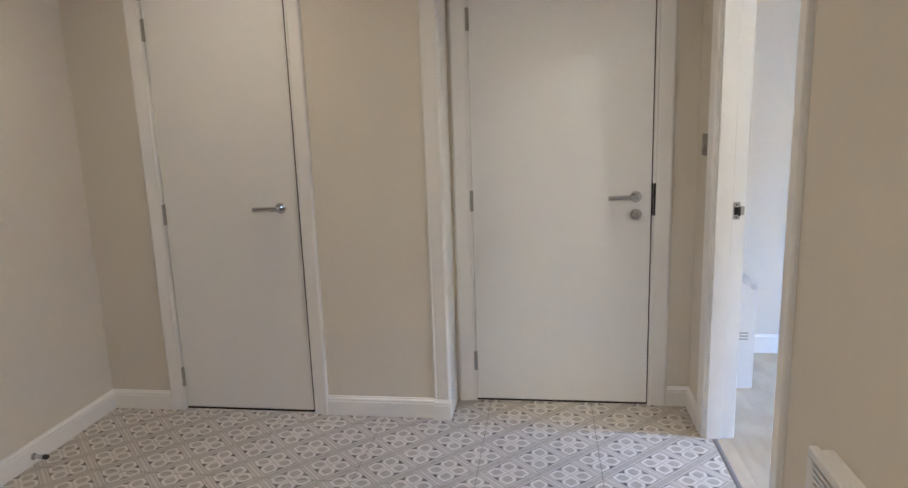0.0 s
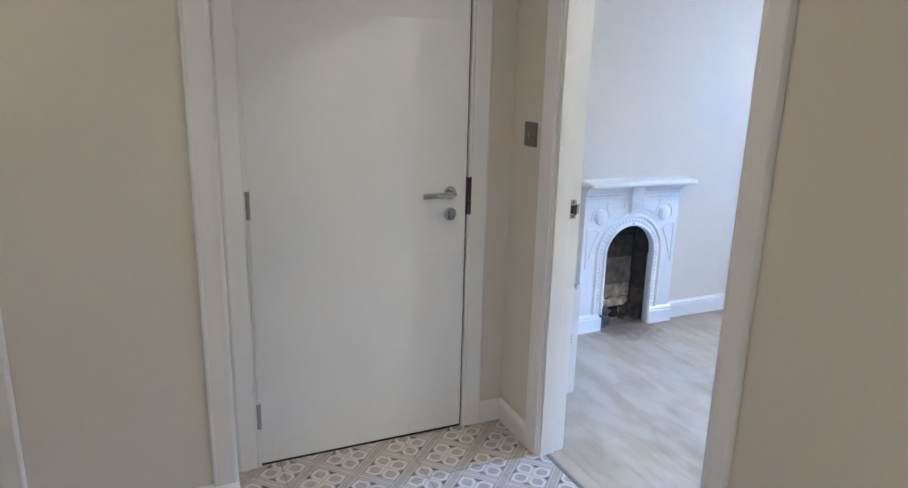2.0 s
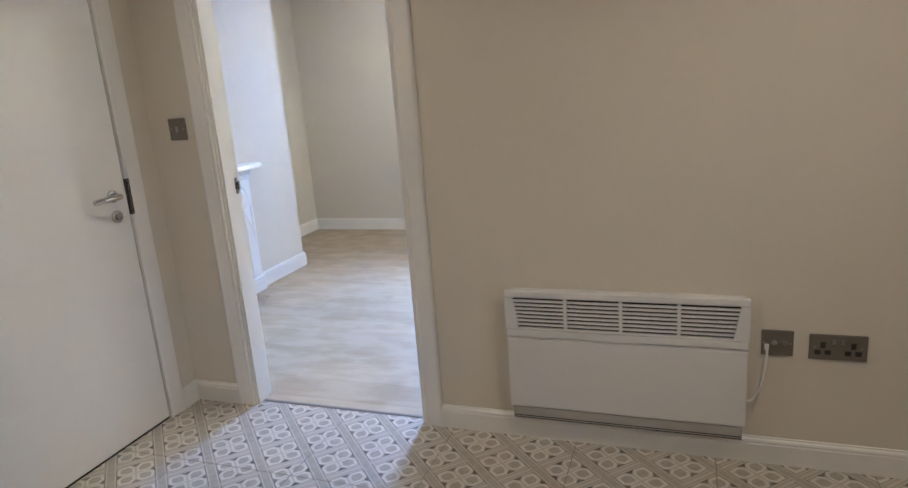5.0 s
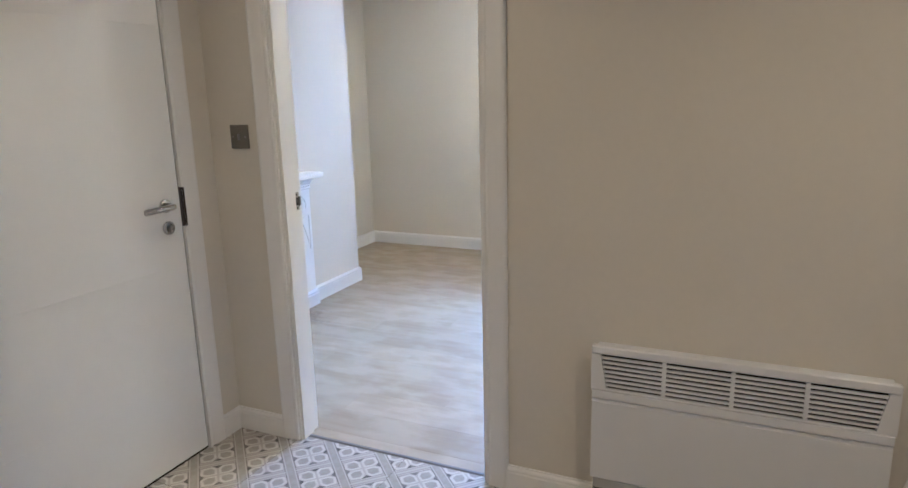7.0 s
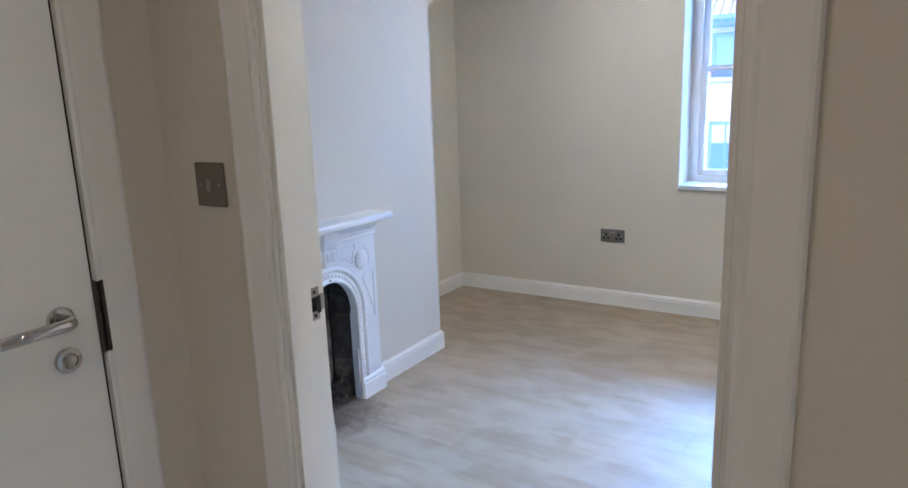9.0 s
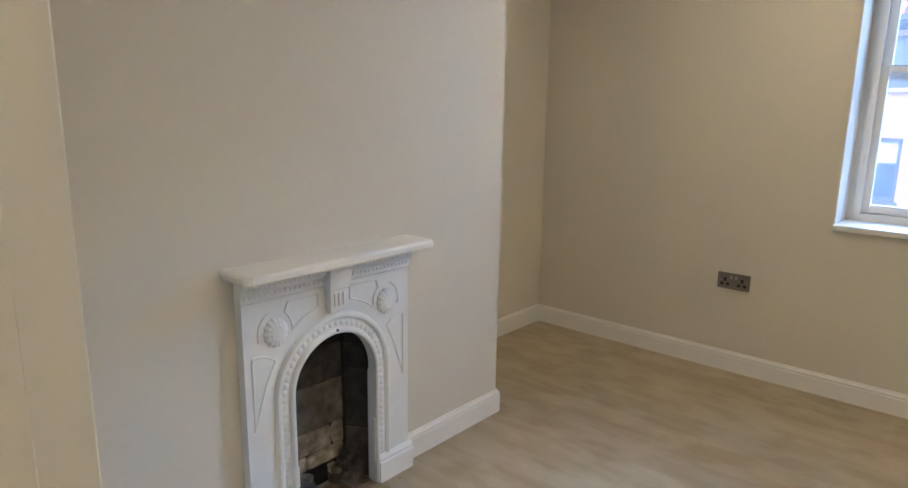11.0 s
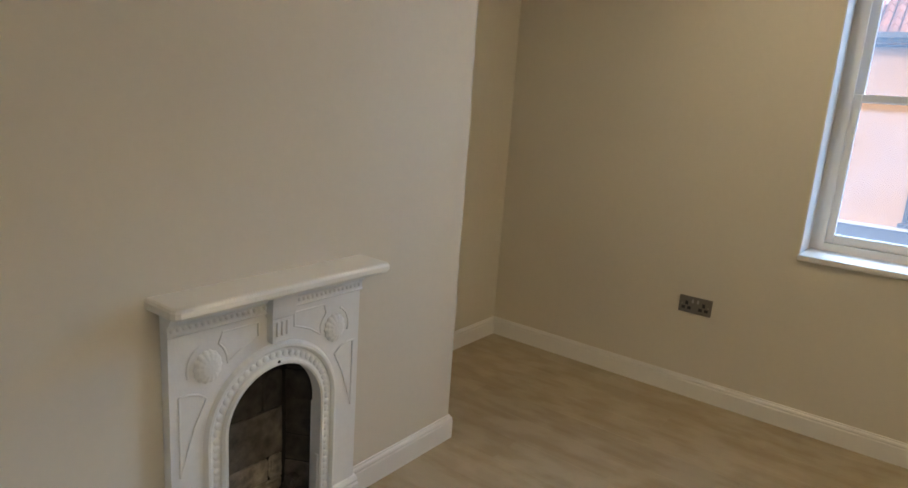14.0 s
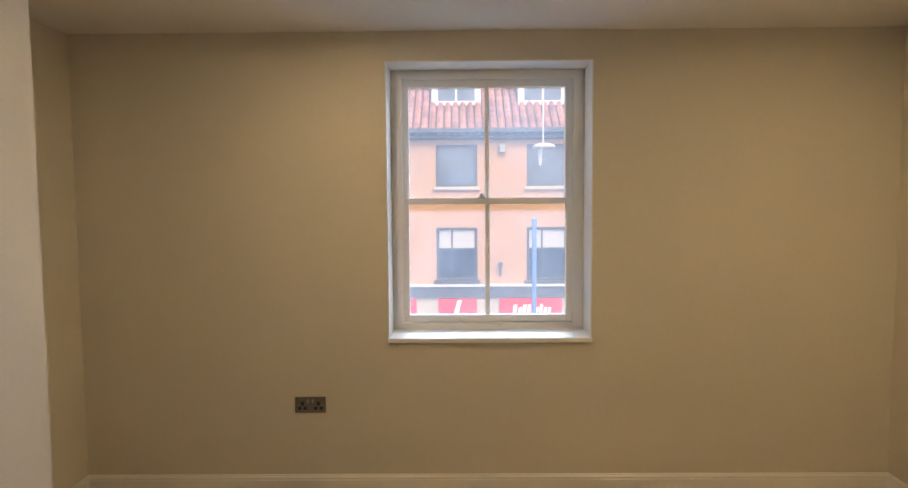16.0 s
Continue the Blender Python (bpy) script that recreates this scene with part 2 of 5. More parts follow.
    nt.links.new(calc(nt, "MULTIPLY_ADD", fine, 0.2, 0.42), b.inputs["Roughness"])
    bp = nt.nodes.new("ShaderNodeBump")
    bp.inputs["Strength"].default_value, bp.inputs["Distance"].default_value = 0.08, 0.001
    nt.links.new(fine, bp.inputs["Height"])
    nt.links.new(bp.outputs[0], b.inputs["Normal"])
    return m


def glow_material(name, colour, strength):
    m = bpy.data.materials.new(name)
    m.use_nodes = True
    b = m.node_tree.nodes["Principled BSDF"]
    b.inputs["Base Color"].default_value = (0.8, 0.8, 0.8, 1)
    b.inputs["Emission Color"].default_value = colour
    b.inputs["Emission Strength"].default_value = strength
    return m


def glass_material(name, rough=0.0, tint=(1, 1, 1)):
    """Thin window glass: clear, with a mirror share by Fresnel."""
    m = bpy.data.materials.new(name)
    m.use_nodes = True
    nt = m.node_tree
    nt.nodes.clear()
    out = nt.nodes.new("ShaderNodeOutputMaterial")
    clear = nt.nodes.new("ShaderNodeBsdfTransparent")
    clear.inputs[0].default_value = (*tint, 1)
    shine = nt.nodes.new("ShaderNodeBsdfGlossy")
    shine.inputs["Roughness"].default_value = 0.02
    fres = nt.nodes.new("ShaderNodeFresnel")
    fres.inputs["IOR"].default_value = 1.45
    mix = nt.nodes.new("ShaderNodeMixShader")
    nt.links.new(fres.outputs[0], mix.inputs[0])
    nt.links.new(clear.outputs[0], mix.inputs[1])
    nt.links.new(shine.outputs[0], mix.inputs[2])
    # A thin translucent film that catches the daylight and lays pale haze over the view.
    film = nt.nodes.new("ShaderNodeBsdfTranslucent")
    film.inputs[0].default_value = (0.82, 0.89, 0.97, 1)
    geo = nt.nodes.new("ShaderNodeNewGeometry")
    haze_share = calc(nt, "MULTIPLY_ADD", noise_tex(nt, geo.outputs["Position"], 3.2, 6.0), 0.085, 0.034)
    top = nt.nodes.new("ShaderNodeMixShader")
    nt.links.new(haze_share, top.inputs[0])
    nt.links.new(mix.outputs[0], top.inputs[1])
    nt.links.new(film.outputs[0], top.inputs[2])
    nt.links.new(top.outputs[0], out.inputs["Surface"])
    return m


PLANK_GRAIN = (6.0, 0.6, 1.0)
PAINT_WALL = material("wall_paint", (0.68, 0.632, 0.54), 0.75, grain=0.012, grain_scale=40, blotch=0.03, blotch_scale=1.1, bump=0.10, bump_scale=180, spec=0.3)
PAINT_CEILING = material("ceiling_paint", (0.78, 0.76, 0.72), 0.85, blotch=0.02, bump=0.06, bump_scale=150, spec=0.2)
PAINT_TRIM = material("trim_gloss_white", (0.80, 0.785, 0.75), 0.32, grain=0.008, grain_scale=25, blotch=0.02, blotch_scale=3, bump=0.04, bump_scale=70)
PAINT_DOOR = material("door_satin_white", (0.77, 0.76, 0.735), 0.38, grain=0.008, grain_scale=25, blotch=0.02, blotch_scale=2, bump=0.05, bump_scale=90)
PAINT_IRON = material("painted_cast_iron", (0.80, 0.80, 0.79), 0.42, grain=0.02, grain_scale=50, blotch=0.03, blotch_scale=6, bump=0.25, bump_scale=140)
PAINT_SHELF = material("mantel_paint", (0.82, 0.79, 0.73), 0.36, grain=0.01, grain_scale=30, bump=0.06, bump_scale=60)
TILE = tile_material()
PLANK = plank_material()
GROUT = material("tile_joint", (0.20, 0.175, 0.145), 0.9, grain=0.1, grain_scale=90)
PLANK_BED = material("plank_joint", (0.36, 0.31, 0.245), 0.9, grain=0.1)
CHROME = material("polished_chrome", (0.56, 0.55, 0.54), 0.08, 1.0, grain=0.02, grain_scale=40)
STEEL = material("brushed_steel", (0.40, 0.38, 0.355), 0.34, 1.0, grain=0.05, grain_scale=160, bump=0.05, bump_scale=400)
PLATE = material("brushed_nickel_plate", (0.21, 0.19, 0.16), 0.42, 0.6, grain=0.05, grain_scale=200)
BRONZE = material("dark_bronze", (0.055, 0.045, 0.04), 0.45, 0.6, grain=0.1)
BLACK = material("black_plastic", (0.015, 0.015, 0.015), 0.5)
# Near-black that stands for the shade in gaps, slots and holes.
DARK = material("recess_shade", (0.01, 0.009, 0.008), 0.9)
HEATER = material("heater_enamel", (0.72, 0.715, 0.705), 0.35, grain=0.006, grain_scale=20, bump=0.02)
CONTROL_GREY = material("control_panel_grey", (0.30, 0.30, 0.30), 0.5, grain=0.02)
ROOF_BED = material("roof_bed", (0.10, 0.05, 0.04), 0.9, grain=0.1)
HEATER_GREY = material("heater_grey_band", (0.42, 0.41, 0.39), 0.45, grain=0.01)
CABLE = material("white_cable", (0.74, 0.73, 0.70), 0.5)
ALU = material("threshold_aluminium", (0.25, 0.235, 0.22), 0.6, 0.4, grain=0.06, grain_scale=150)
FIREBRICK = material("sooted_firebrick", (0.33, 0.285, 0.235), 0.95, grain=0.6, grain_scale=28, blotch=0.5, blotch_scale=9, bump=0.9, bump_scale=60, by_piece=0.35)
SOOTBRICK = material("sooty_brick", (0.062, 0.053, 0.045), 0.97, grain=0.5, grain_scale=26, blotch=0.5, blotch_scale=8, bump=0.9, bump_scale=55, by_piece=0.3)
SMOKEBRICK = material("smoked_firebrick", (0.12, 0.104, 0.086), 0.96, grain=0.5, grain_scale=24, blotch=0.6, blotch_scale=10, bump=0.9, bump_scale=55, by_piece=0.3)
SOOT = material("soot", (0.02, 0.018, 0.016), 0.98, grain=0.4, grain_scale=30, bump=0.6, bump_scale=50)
MORTAR = material("old_mortar", (0.17, 0.135, 0.10), 0.98, grain=0.35, grain_scale=40, blotch=0.4, blotch_scale=8, bump=0.9, bump_scale=70)
RUBBLE = material("rubble", (0.16, 0.122, 0.088), 0.98, grain=0.5, grain_scale=60, bump=0.8, bump_scale=80, by_piece=0.4)
SLATE = material("broken_slate", (0.095, 0.09, 0.084), 0.85, grain=0.3, grain_scale=50, bump=0.5, bump_scale=70)
GLASS = glass_material("window_glass")
# Lighter blue far panes: sky reflection and haze put into the colour.
PANE_SKY = material("sky_tinted_pane", (0.07, 0.11, 0.17), 0.10, grain=0.1, grain_scale=3, blotch=0.4, blotch_scale=1.2, spec=0.5)
PANE_DARK = material("dark_far_pane", (0.025, 0.04, 0.07), 0.12, grain=0.2, grain_scale=4, blotch=0.5, blotch_scale=1.6, spec=0.3)
RENDER_WALL = material("orange_render", (0.43, 0.26, 0.155), 0.9, grain=0.05, grain_scale=12, blotch=0.08, blotch_scale=0.7)
ROOF_TILE = material("clay_roof_tile", (0.36, 0.17, 0.12), 0.85, grain=0.15, grain_scale=9, blotch=0.15, blotch_scale=1.0, by_island=0.28)
GUTTER = material("dark_gutter", (0.07, 0.08, 0.105), 0.6, grain=0.05)
FRAME_DARK = material("dark_window_frame", (0.05, 0.055, 0.07), 0.5, grain=0.05)
FRAME_WHITE = material("white_window_frame", (0.54, 0.56, 0.60), 0.5, grain=0.02)
SIGN_RED = material("red_sign", (0.62, 0.02, 0.03), 0.45, grain=0.03)
SIGN_WHITE = material("white_sign", (0.80, 0.80, 0.80), 0.5, grain=0.02)
STONE = material("pale_stone", (0.42, 0.38, 0.33), 0.9, grain=0.12, grain_scale=14, blotch=0.1)
ASPHALT = material("asphalt", (0.05, 0.05, 0.052), 0.92, grain=0.3, grain_scale=80, blotch=0.15, blotch_scale=0.5)
PAVING = material("paving", (0.24, 0.23, 0.22), 0.9, grain=0.12, grain_scale=20, blotch=0.1)
BLUE_PAINT = material("blue_paint", (0.10, 0.22, 0.52), 0.5, grain=0.05)
LAMP_GREY = material("lamp_grey", (0.55, 0.56, 0.58), 0.5, grain=0.04)
BLIND = material("pale_blind", (0.40, 0.41, 0.42), 0.8, grain=0.04)


# ---- mesh helpers ----
def mesh_object(name, bm, mat, smooth=False):
    bmesh.ops.recalc_face_normals(bm, faces=bm.faces)
    me = bpy.data.meshes.new(name)
    bm.to_mesh(me)
    bm.free()
    me.materials.append(mat)
    if smooth:
        for p in me.polygons:
            p.use_smooth = True
    return new(name, me)


def part(name, bm, mat, parent, label="", smooth=False):
    """One mesh under a thing or a part; the mesh is given in world metres."""
    root, at = parent, Vector()
    while root is not None:
        at += root.location
        root = root.parent
    bmesh.ops.translate(bm, verts=bm.verts, vec=-at)
    ob = mesh_object(name, bm, mat, smooth)
    ob.parent = parent
    return tagged(ob, label)


def structure(name, bm, mat, label, category, smooth=False):
    return tagged(mesh_object(name, bm, mat, smooth), label, category, kind="structure")


def thing(name, at, label, category, group="", kind=""):
    ob = new(name)
    ob.empty_display_size = 0.1
    ob.location = at
    return tagged(ob, label, category, group, kind)


def box(bm, x0, x1, y0, y1, z0, z1, bevel=0.0, segments=2):
    vs = [bm.verts.new((x, y, z)) for x in (x0, x1) for y in (y0, y1) for z in (z0, z1)]
    fs = [bm.faces.new([vs[i] for i in q]) for q in ((0, 1, 3, 2), (4, 6, 7, 5), (0, 4, 5, 1), (2, 3, 7, 6), (0, 2, 6, 4), (1, 5, 7, 3))]
    if bevel:
        es = list({e for f in fs for e in f.edges})
        bmesh.ops.bevel(bm, geom=es, offset=bevel, segments=segments, affect="EDGES", profile=0.5)
    return bm


def boxed(*args, **kw):
    return box(bmesh.new(), *args, **kw)


def boxes(*rows):
    bm = bmesh.new()
    for r in rows:
        box(bm, *r)
    return bm


def ring_sweep(bm, rings, closed_ring=True, caps=True):
    """Skins a list of rings of points."""
    loops = [[bm.verts.new(p) for p in r] for r in rings]
    n = len(loops[0])
    for a, b in zip(loops, loops[1:]):
        for i in range(n if closed_ring else n - 1):
            j = (i + 1) % n
            bm.faces.new((a[i], a[j], b[j], b[i]))
    if caps and closed_ring:
        bm.faces.new(loops[0][::-1])
        bm.faces.new(loops[-1])
    return bm


def tube(bm, path, radius, sides=10):
    """A round rod along a path; radius may be one number or one a point."""
    pts = [Vector(p) for p in path]
    rad = radius if isinstance(radius, (list, tuple)) else [radius] * len(pts)
    up, rings = None, []
    for i, p in enumerate(pts):
        d = (pts[min(i + 1, len(pts) - 1)] - pts[max(i - 1, 0)]).normalized()
        if up is None:
            up = d.orthogonal().normalized()
        up = (up - d * up.dot(d)).normalized()
        side = d.cross(up)
        rings.append([p + rad[i] * (math.cos(a) * up + math.sin(a) * side) for a in [2 * math.pi * k / sides for k in range(sides)]])
    return ring_sweep(bm, rings)


def lathe(bm, centre, axis, profile, sides=24):
    """A turned shape: profile rows of (distance along axis, radius)."""
    c, d = Vector(centre), Vector(axis).normalized()
    u = d.orthogonal().normalized()
    w = d.cross(u)
    rings = [[c + d * h + max(r, 1e-4) * (math.cos(a) * u + math.sin(a) * w) for a in [2 * math.pi * k / sides for k in range(sides)]] for h, r in profile]
    return ring_sweep(bm, rings)


SKIRT = ((0, 0), (0.016, 0), (0.016, 0.086), (0.0135, 0.093), (0.0150, 0.100), (0.0125, 0.107), (0.0075, 0.112), (0.006, 0.119), (0, 0.119))


def skirting(bm, a, b, normal, cut_a=0.0, cut_b=0.0, tall=1.0):
    """A moulded board along the wall foot from a to b, out along normal; cut: how far the front runs on past the end (mitres)."""
    a, b, n = Vector((*a, 0)), Vector((*b, 0)), Vector((*normal, 0))
    d = (b - a).normalized()
    rings = [[p + n * o + d * (s * cut * o / 0.016) + Vector((0, 0, z * tall)) for o, z in SKIRT] for p, cut, s in ((a, cut_a, -1), (b, cut_b, 1))]
    return ring_sweep(bm, rings)


CASING = ((0, 0), (0, 0.010), (0.006, 0.013), (0.012, 0.011), (0.020, 0.013), (0.050, 0.017), (0.060, 0.019), (0.066, 0.017), (0.070, 0.010), (0.070, 0))


def casing(place, u0, u1, top, width=0.07, depth=1.0):
    """A moulded door surround with mitred corners; place(u, z, out) gives the world point. u0 < u1 are its inner edges."""
    bm = bmesh.new()
    k = width / 0.07
    rings = []
    for uu, su, z, sz in ((u0, -1, 0, 0), (u0, -1, top, 1), (u1, 1, top, 1), (u1, 1, 0, 0)):
        rings.append([place(uu + su * w * k, z + sz * w * k, o * depth) for w, o in CASING])
    return ring_sweep(bm, rings)


# ---- plan ----
HALL_W, HALL_E, HALL_S, NORTH, NORTH_2 = -2.215, 0.70, -1.30, 2.893, 3.105
ROOM_W, ROOM_E, ROOM_S, BREAST, ALCOVE = 0.812, 4.152, 0.105, 3.87, 4.485
BREAST_E, CEIL = 2.893, 2.49
DOOR_TOP = 2.035
D1 = (-1.818, -1.124)
D2 = (-0.341, 0.506)
DW = (1.932, 2.775)
WIN_Y, WIN_Z, WIN_X = (1.722, 2.820), (0.866, 2.338), 4.40
FIRE_X = 1.94

# Floors: the beds; tiles and planks lie on them.
hall_floor = structure("floor_hall", boxed(HALL_W - 0.1, 0.745, HALL_S - 0.1, 3.3, -0.08, -0.002), GROUT, "patterned beige and grey tiled hall floor", "floor")
room_floor = structure("floor_room", boxed(0.745, ROOM_E + 0.1, ROOM_S - 0.1, ALCOVE + 0.1, -0.08, -0.003), PLANK_BED, "pale limed oak laminate floor of planks", "floor")
structure("ceiling_hall", boxed(HALL_W - 0.1, 0.76, HALL_S - 0.1, 3.3, CEIL, CEIL + 0.12), PAINT_CEILING, "plain white painted plaster ceiling of the hall", "ceiling")
structure("ceiling_room", boxed(0.764, ROOM_E + 0.35, ROOM_S - 0.1, ALCOVE + 0.1, CEIL, CEIL + 0.12), PAINT_CEILING, "plain white painted plaster ceiling of the room", "ceiling")

# Hall walls.
structure("wall_north", boxes(
    (HALL_W, D1[0], NORTH, 3.25, 0, CEIL), (D1[0], D1[1], NORTH, 3.25, DOOR_TOP, CEIL),
    (D1[1], -0.442, NORTH, 3.25, 0, CEIL), (-0.442, D2[0], NORTH_2, 3.25, 0, CEIL),
    (D2[0], D2[1], NORTH_2, 3.25, DOOR_TOP, CEIL), (D2[1], HALL_E, NORTH_2, 3.25, 0, CEIL),
    (D1[0] - 0.05, D1[1] + 0.05, 3.27, 3.32, 0, CEIL), (D2[0] - 0.05, D2[1] + 0.05, 3.27, 3.32, 0, CEIL)), PAINT_WALL, "cream painted plaster wall with two doors", "wall")
structure("wall_west", boxed(HALL_W - 0.12, HALL_W, HALL_S, 3.25, 0, CEIL), PAINT_WALL, "cream painted plaster side wall of the hall", "wall")
structure("wall_south", boxes((HALL_W - 0.12, -1.25, HALL_S - 0.12, HALL_S, 0, CEIL), (-0.65, ROOM_W, HALL_S - 0.12, HALL_S, 0, CEIL),
                              (-1.25, -0.65, HALL_S - 0.12, HALL_S, 0, 1.15), (-1.25, -0.65, HALL_S - 0.12, HALL_S, 1.95, CEIL)), PAINT_WALL, "cream painted plaster end wall of the hall", "wall")
structure("wall_between", boxes((HALL_E, ROOM_W, HALL_S, DW[0] - 0.02, 0, CEIL), (HALL_E, ROOM_W, DW[1] + 0.02, ALCOVE, 0, CEIL), (HALL_E, ROOM_W, DW[0] - 0.02, DW[1] + 0.02, DOOR_TOP, CEIL)),
          PAINT_WALL, "cream painted partition wall with an open doorway", "wall")
# Room walls.
structure("wall_east", boxes((ROOM_E, 4.50, ROOM_S - 0.1, WIN_Y[0], 0, CEIL), (ROOM_E, 4.50, WIN_Y[1], ALCOVE + 0.1, 0, CEIL),
                             (ROOM_E, 4.50, WIN_Y[0], WIN_Y[1], 0, WIN_Z[0] - 0.03), (ROOM_E, 4.50, WIN_Y[0], WIN_Y[1], WIN_Z[1], CEIL)),
          PAINT_WALL, "beige painted outside wall round the sash window", "wall")
structure("wall_room_south", boxed(ROOM_W, ROOM_E, ROOM_S - 0.12, ROOM_S, 0, CEIL), PAINT_WALL, "beige painted plaster side wall of the room", "wall")
structure("wall_alcove", boxed(BREAST_E, ROOM_E, ALCOVE, ALCOVE + 0.12, 0, CEIL), PAINT_WALL, "beige painted plaster wall at the back of the alcove", "wall")
FO = (FIRE_X - 0.20, FIRE_X + 0.20, 0.70)
structure("chimney_breast", ring_sweep(bmesh.new(), [[(x, BREAST, z), (x, ALCOVE, z), (x, ALCOVE, CEIL), (x, BREAST, CEIL)] for x, z in ((ROOM_W, 0), (FO[0], 0), (FO[0], FO[2]), (FO[1], FO[2]), (FO[1], 0), (BREAST_E, 0))]),
          PAINT_WALL, "pale painted plaster chimney breast round the fireplace", "wall")

# Skirting boards.
for a, b, n, ca, cb, label in (
    ((HALL_W, HALL_S), (HALL_W, NORTH), (1, 0), 0, -0.016, "hall side wall"),
    ((HALL_W, NORTH), (D1[0] - 0.068, NORTH), (0, -1), -0.016, 0, "hall end wall"),
    ((D1[1] + 0.068, NORTH), (-0.522, NORTH), (0, -1), 0, 0, "pier between the doors"),
    ((D2[1] + 0.083, NORTH_2), (HALL_E, NORTH_2), (0, -1), 0, -0.016, "short return beside the door"),
    ((HALL_E, NORTH_2), (HALL_E, DW[1] + 0.082), (-1, 0), -0.016, 0, "wall beside the doorway"),
    ((HALL_E, DW[0] - 0.082), (HALL_E, HALL_S), (-1, 0), 0, 0, "wall under the heater"),
    ((ROOM_W, BREAST), (FIRE_X - 0.345, BREAST), (0, -1), 0, 0, "chimney breast"),
    ((FIRE_X + 0.345, BREAST), (BREAST_E, BREAST), (0, -1), 0, 0.016, "chimney breast"),
    ((BREAST_E, BREAST), (BREAST_E, ALCOVE), (1, 0), 0.016, -0.016, "alcove cheek"),
    ((BREAST_E, ALCOVE), (ROOM_E, ALCOVE), (0, -1), -0.016, -0.016, "alcove back wall"),
    ((ROOM_E, ALCOVE), (ROOM_E, ROOM_S), (-1, 0), -0.016, -0.016, "window wall"),
    ((ROOM_E, ROOM_S), (ROOM_W, ROOM_S), (0, 1), -0.016, -0.016, "room side wall"),
    ((ROOM_W, DW[1] + 0.09), (ROOM_W, BREAST), (1, 0), 0, 0, "partition in the room"),
    ((ROOM_W, ROOM_S), (ROOM_W, DW[0] - 0.09), (1, 0), 0, 0, "partition in the room"),
):
    structure("baseboard", skirting(bmesh.new(), a, b, n, ca, cb, 0.82 if a[0] < 0.75 else 0.93), PAINT_TRIM, "white moulded skirting board along the " + label, "skirting board")


# ---- doors ----
def north_place(y):
    return lambda u, z, o: (u, y - o, z)


def hinge(parent, x, y, z):
    bm = boxed(x - 0.018, x + 0.004, y - 0.003, y + 0.006, z - 0.05, z + 0.05, bevel=0.001, segments=1)
    lathe(bm, (x - 0.004, y - 0.006, z - 0.05), (0, 0, 1), ((0, 0.0085), (0.030, 0.0085), (0.0305, 0.0074), (0.035, 0.0074), (0.0355, 0.0085), (0.065, 0.0085), (0.0655, 0.0074), (0.070, 0.0074), (0.0705, 0.0085), (0.10, 0.0085)), 10)
    return part("hinge", bm, STEEL, parent, "brushed steel butt hinge")


def lever(parent, x, y, z, length=0.118):
    """Chrome lever on a round rose; the lever runs towards -x."""
    bm = bmesh.new()
    lathe(bm, (x, y, z), (0, -1, 0), ((0, 0.026), (0.006, 0.026), (0.009, 0.0245), (0.010, 0.021), (0.0105, 0.010)), 28)
    handle = part("door_handle", bm, CHROME, parent, "polished chrome lever handle on a round rose", smooth=False)
    bm = bmesh.new()
    path = [(x, y - 0.010, z), (x, y - 0.036, z)]
    for a in range(1, 6):
        t = a / 5 * math.pi / 2
        path.append((x - 0.014 + 0.014 * math.cos(t), y - 0.036 - 0.014 * math.sin(t), z))
    path += [(x - length * 0.6, y - 0.050, z - 0.001), (x - length, y - 0.047, z - 0.003)]
    tube(bm, path, [0.0122] * 7 + [0.0118, 0.0112], 14)
    part("lever", bm, CHROME, handle, smooth=True)
    return handle


def door_gap(parent, d, y, top, side=0.0085):
    """Black strips that stand for the shade in the gap at the lock edge and the foot."""
    part("seal", boxes((d[1] - side, d[1] - 0.0031, y + 0.004, y + 0.03, 0.002, top - 0.01), (d[0] + 0.004, d[1] - side - 0.0005, y + 0.004, y + 0.03, 0.0005, 0.0115)), DARK, parent, "dark strip standing for shade in the gap round the leaf")


def door_frame(parent, d, y, top):
    """Liner with stops round a leaf whose face is at y."""
    bm = boxes((d[0] - 0.002, d[0] + 0.003, y - 0.012, y + 0.10, 0, top), (d[1] - 0.003, d[1] + 0.002, y - 0.012, y + 0.10, 0, top), (d[0] + 0.003, d[1] - 0.003, y - 0.012, y + 0.10, top - 0.004, top))
    return part("door_frame", bm, PAINT_TRIM, parent)


# Inner door, plain and shut.
door_1 = thing("door_1", (sum(D1) / 2, NORTH, 0), "plain flush white door, shut, with chrome lever", "door", kind="structure")
DY1 = 2.900
leaf_1 = part("door_leaf", boxed(D1[0] + 0.006, D1[1] - 0.0136, DY1, DY1 + 0.04, 0.0117, DOOR_TOP - 0.008, bevel=0.0015, segments=1), PAINT_DOOR, door_1)
door_frame(door_1, D1, DY1, DOOR_TOP)
door_gap(door_1, D1, DY1, DOOR_TOP, 0.0135)
part("casing", casing(north_place(NORTH), D1[0], D1[1], DOOR_TOP), PAINT_TRIM, door_1)
for z in (0.175, 1.005, 1.860):
    hinge(door_1, D1[0] + 0.006, DY1, z)
lever(door_1, -1.222, DY1, 1.030)
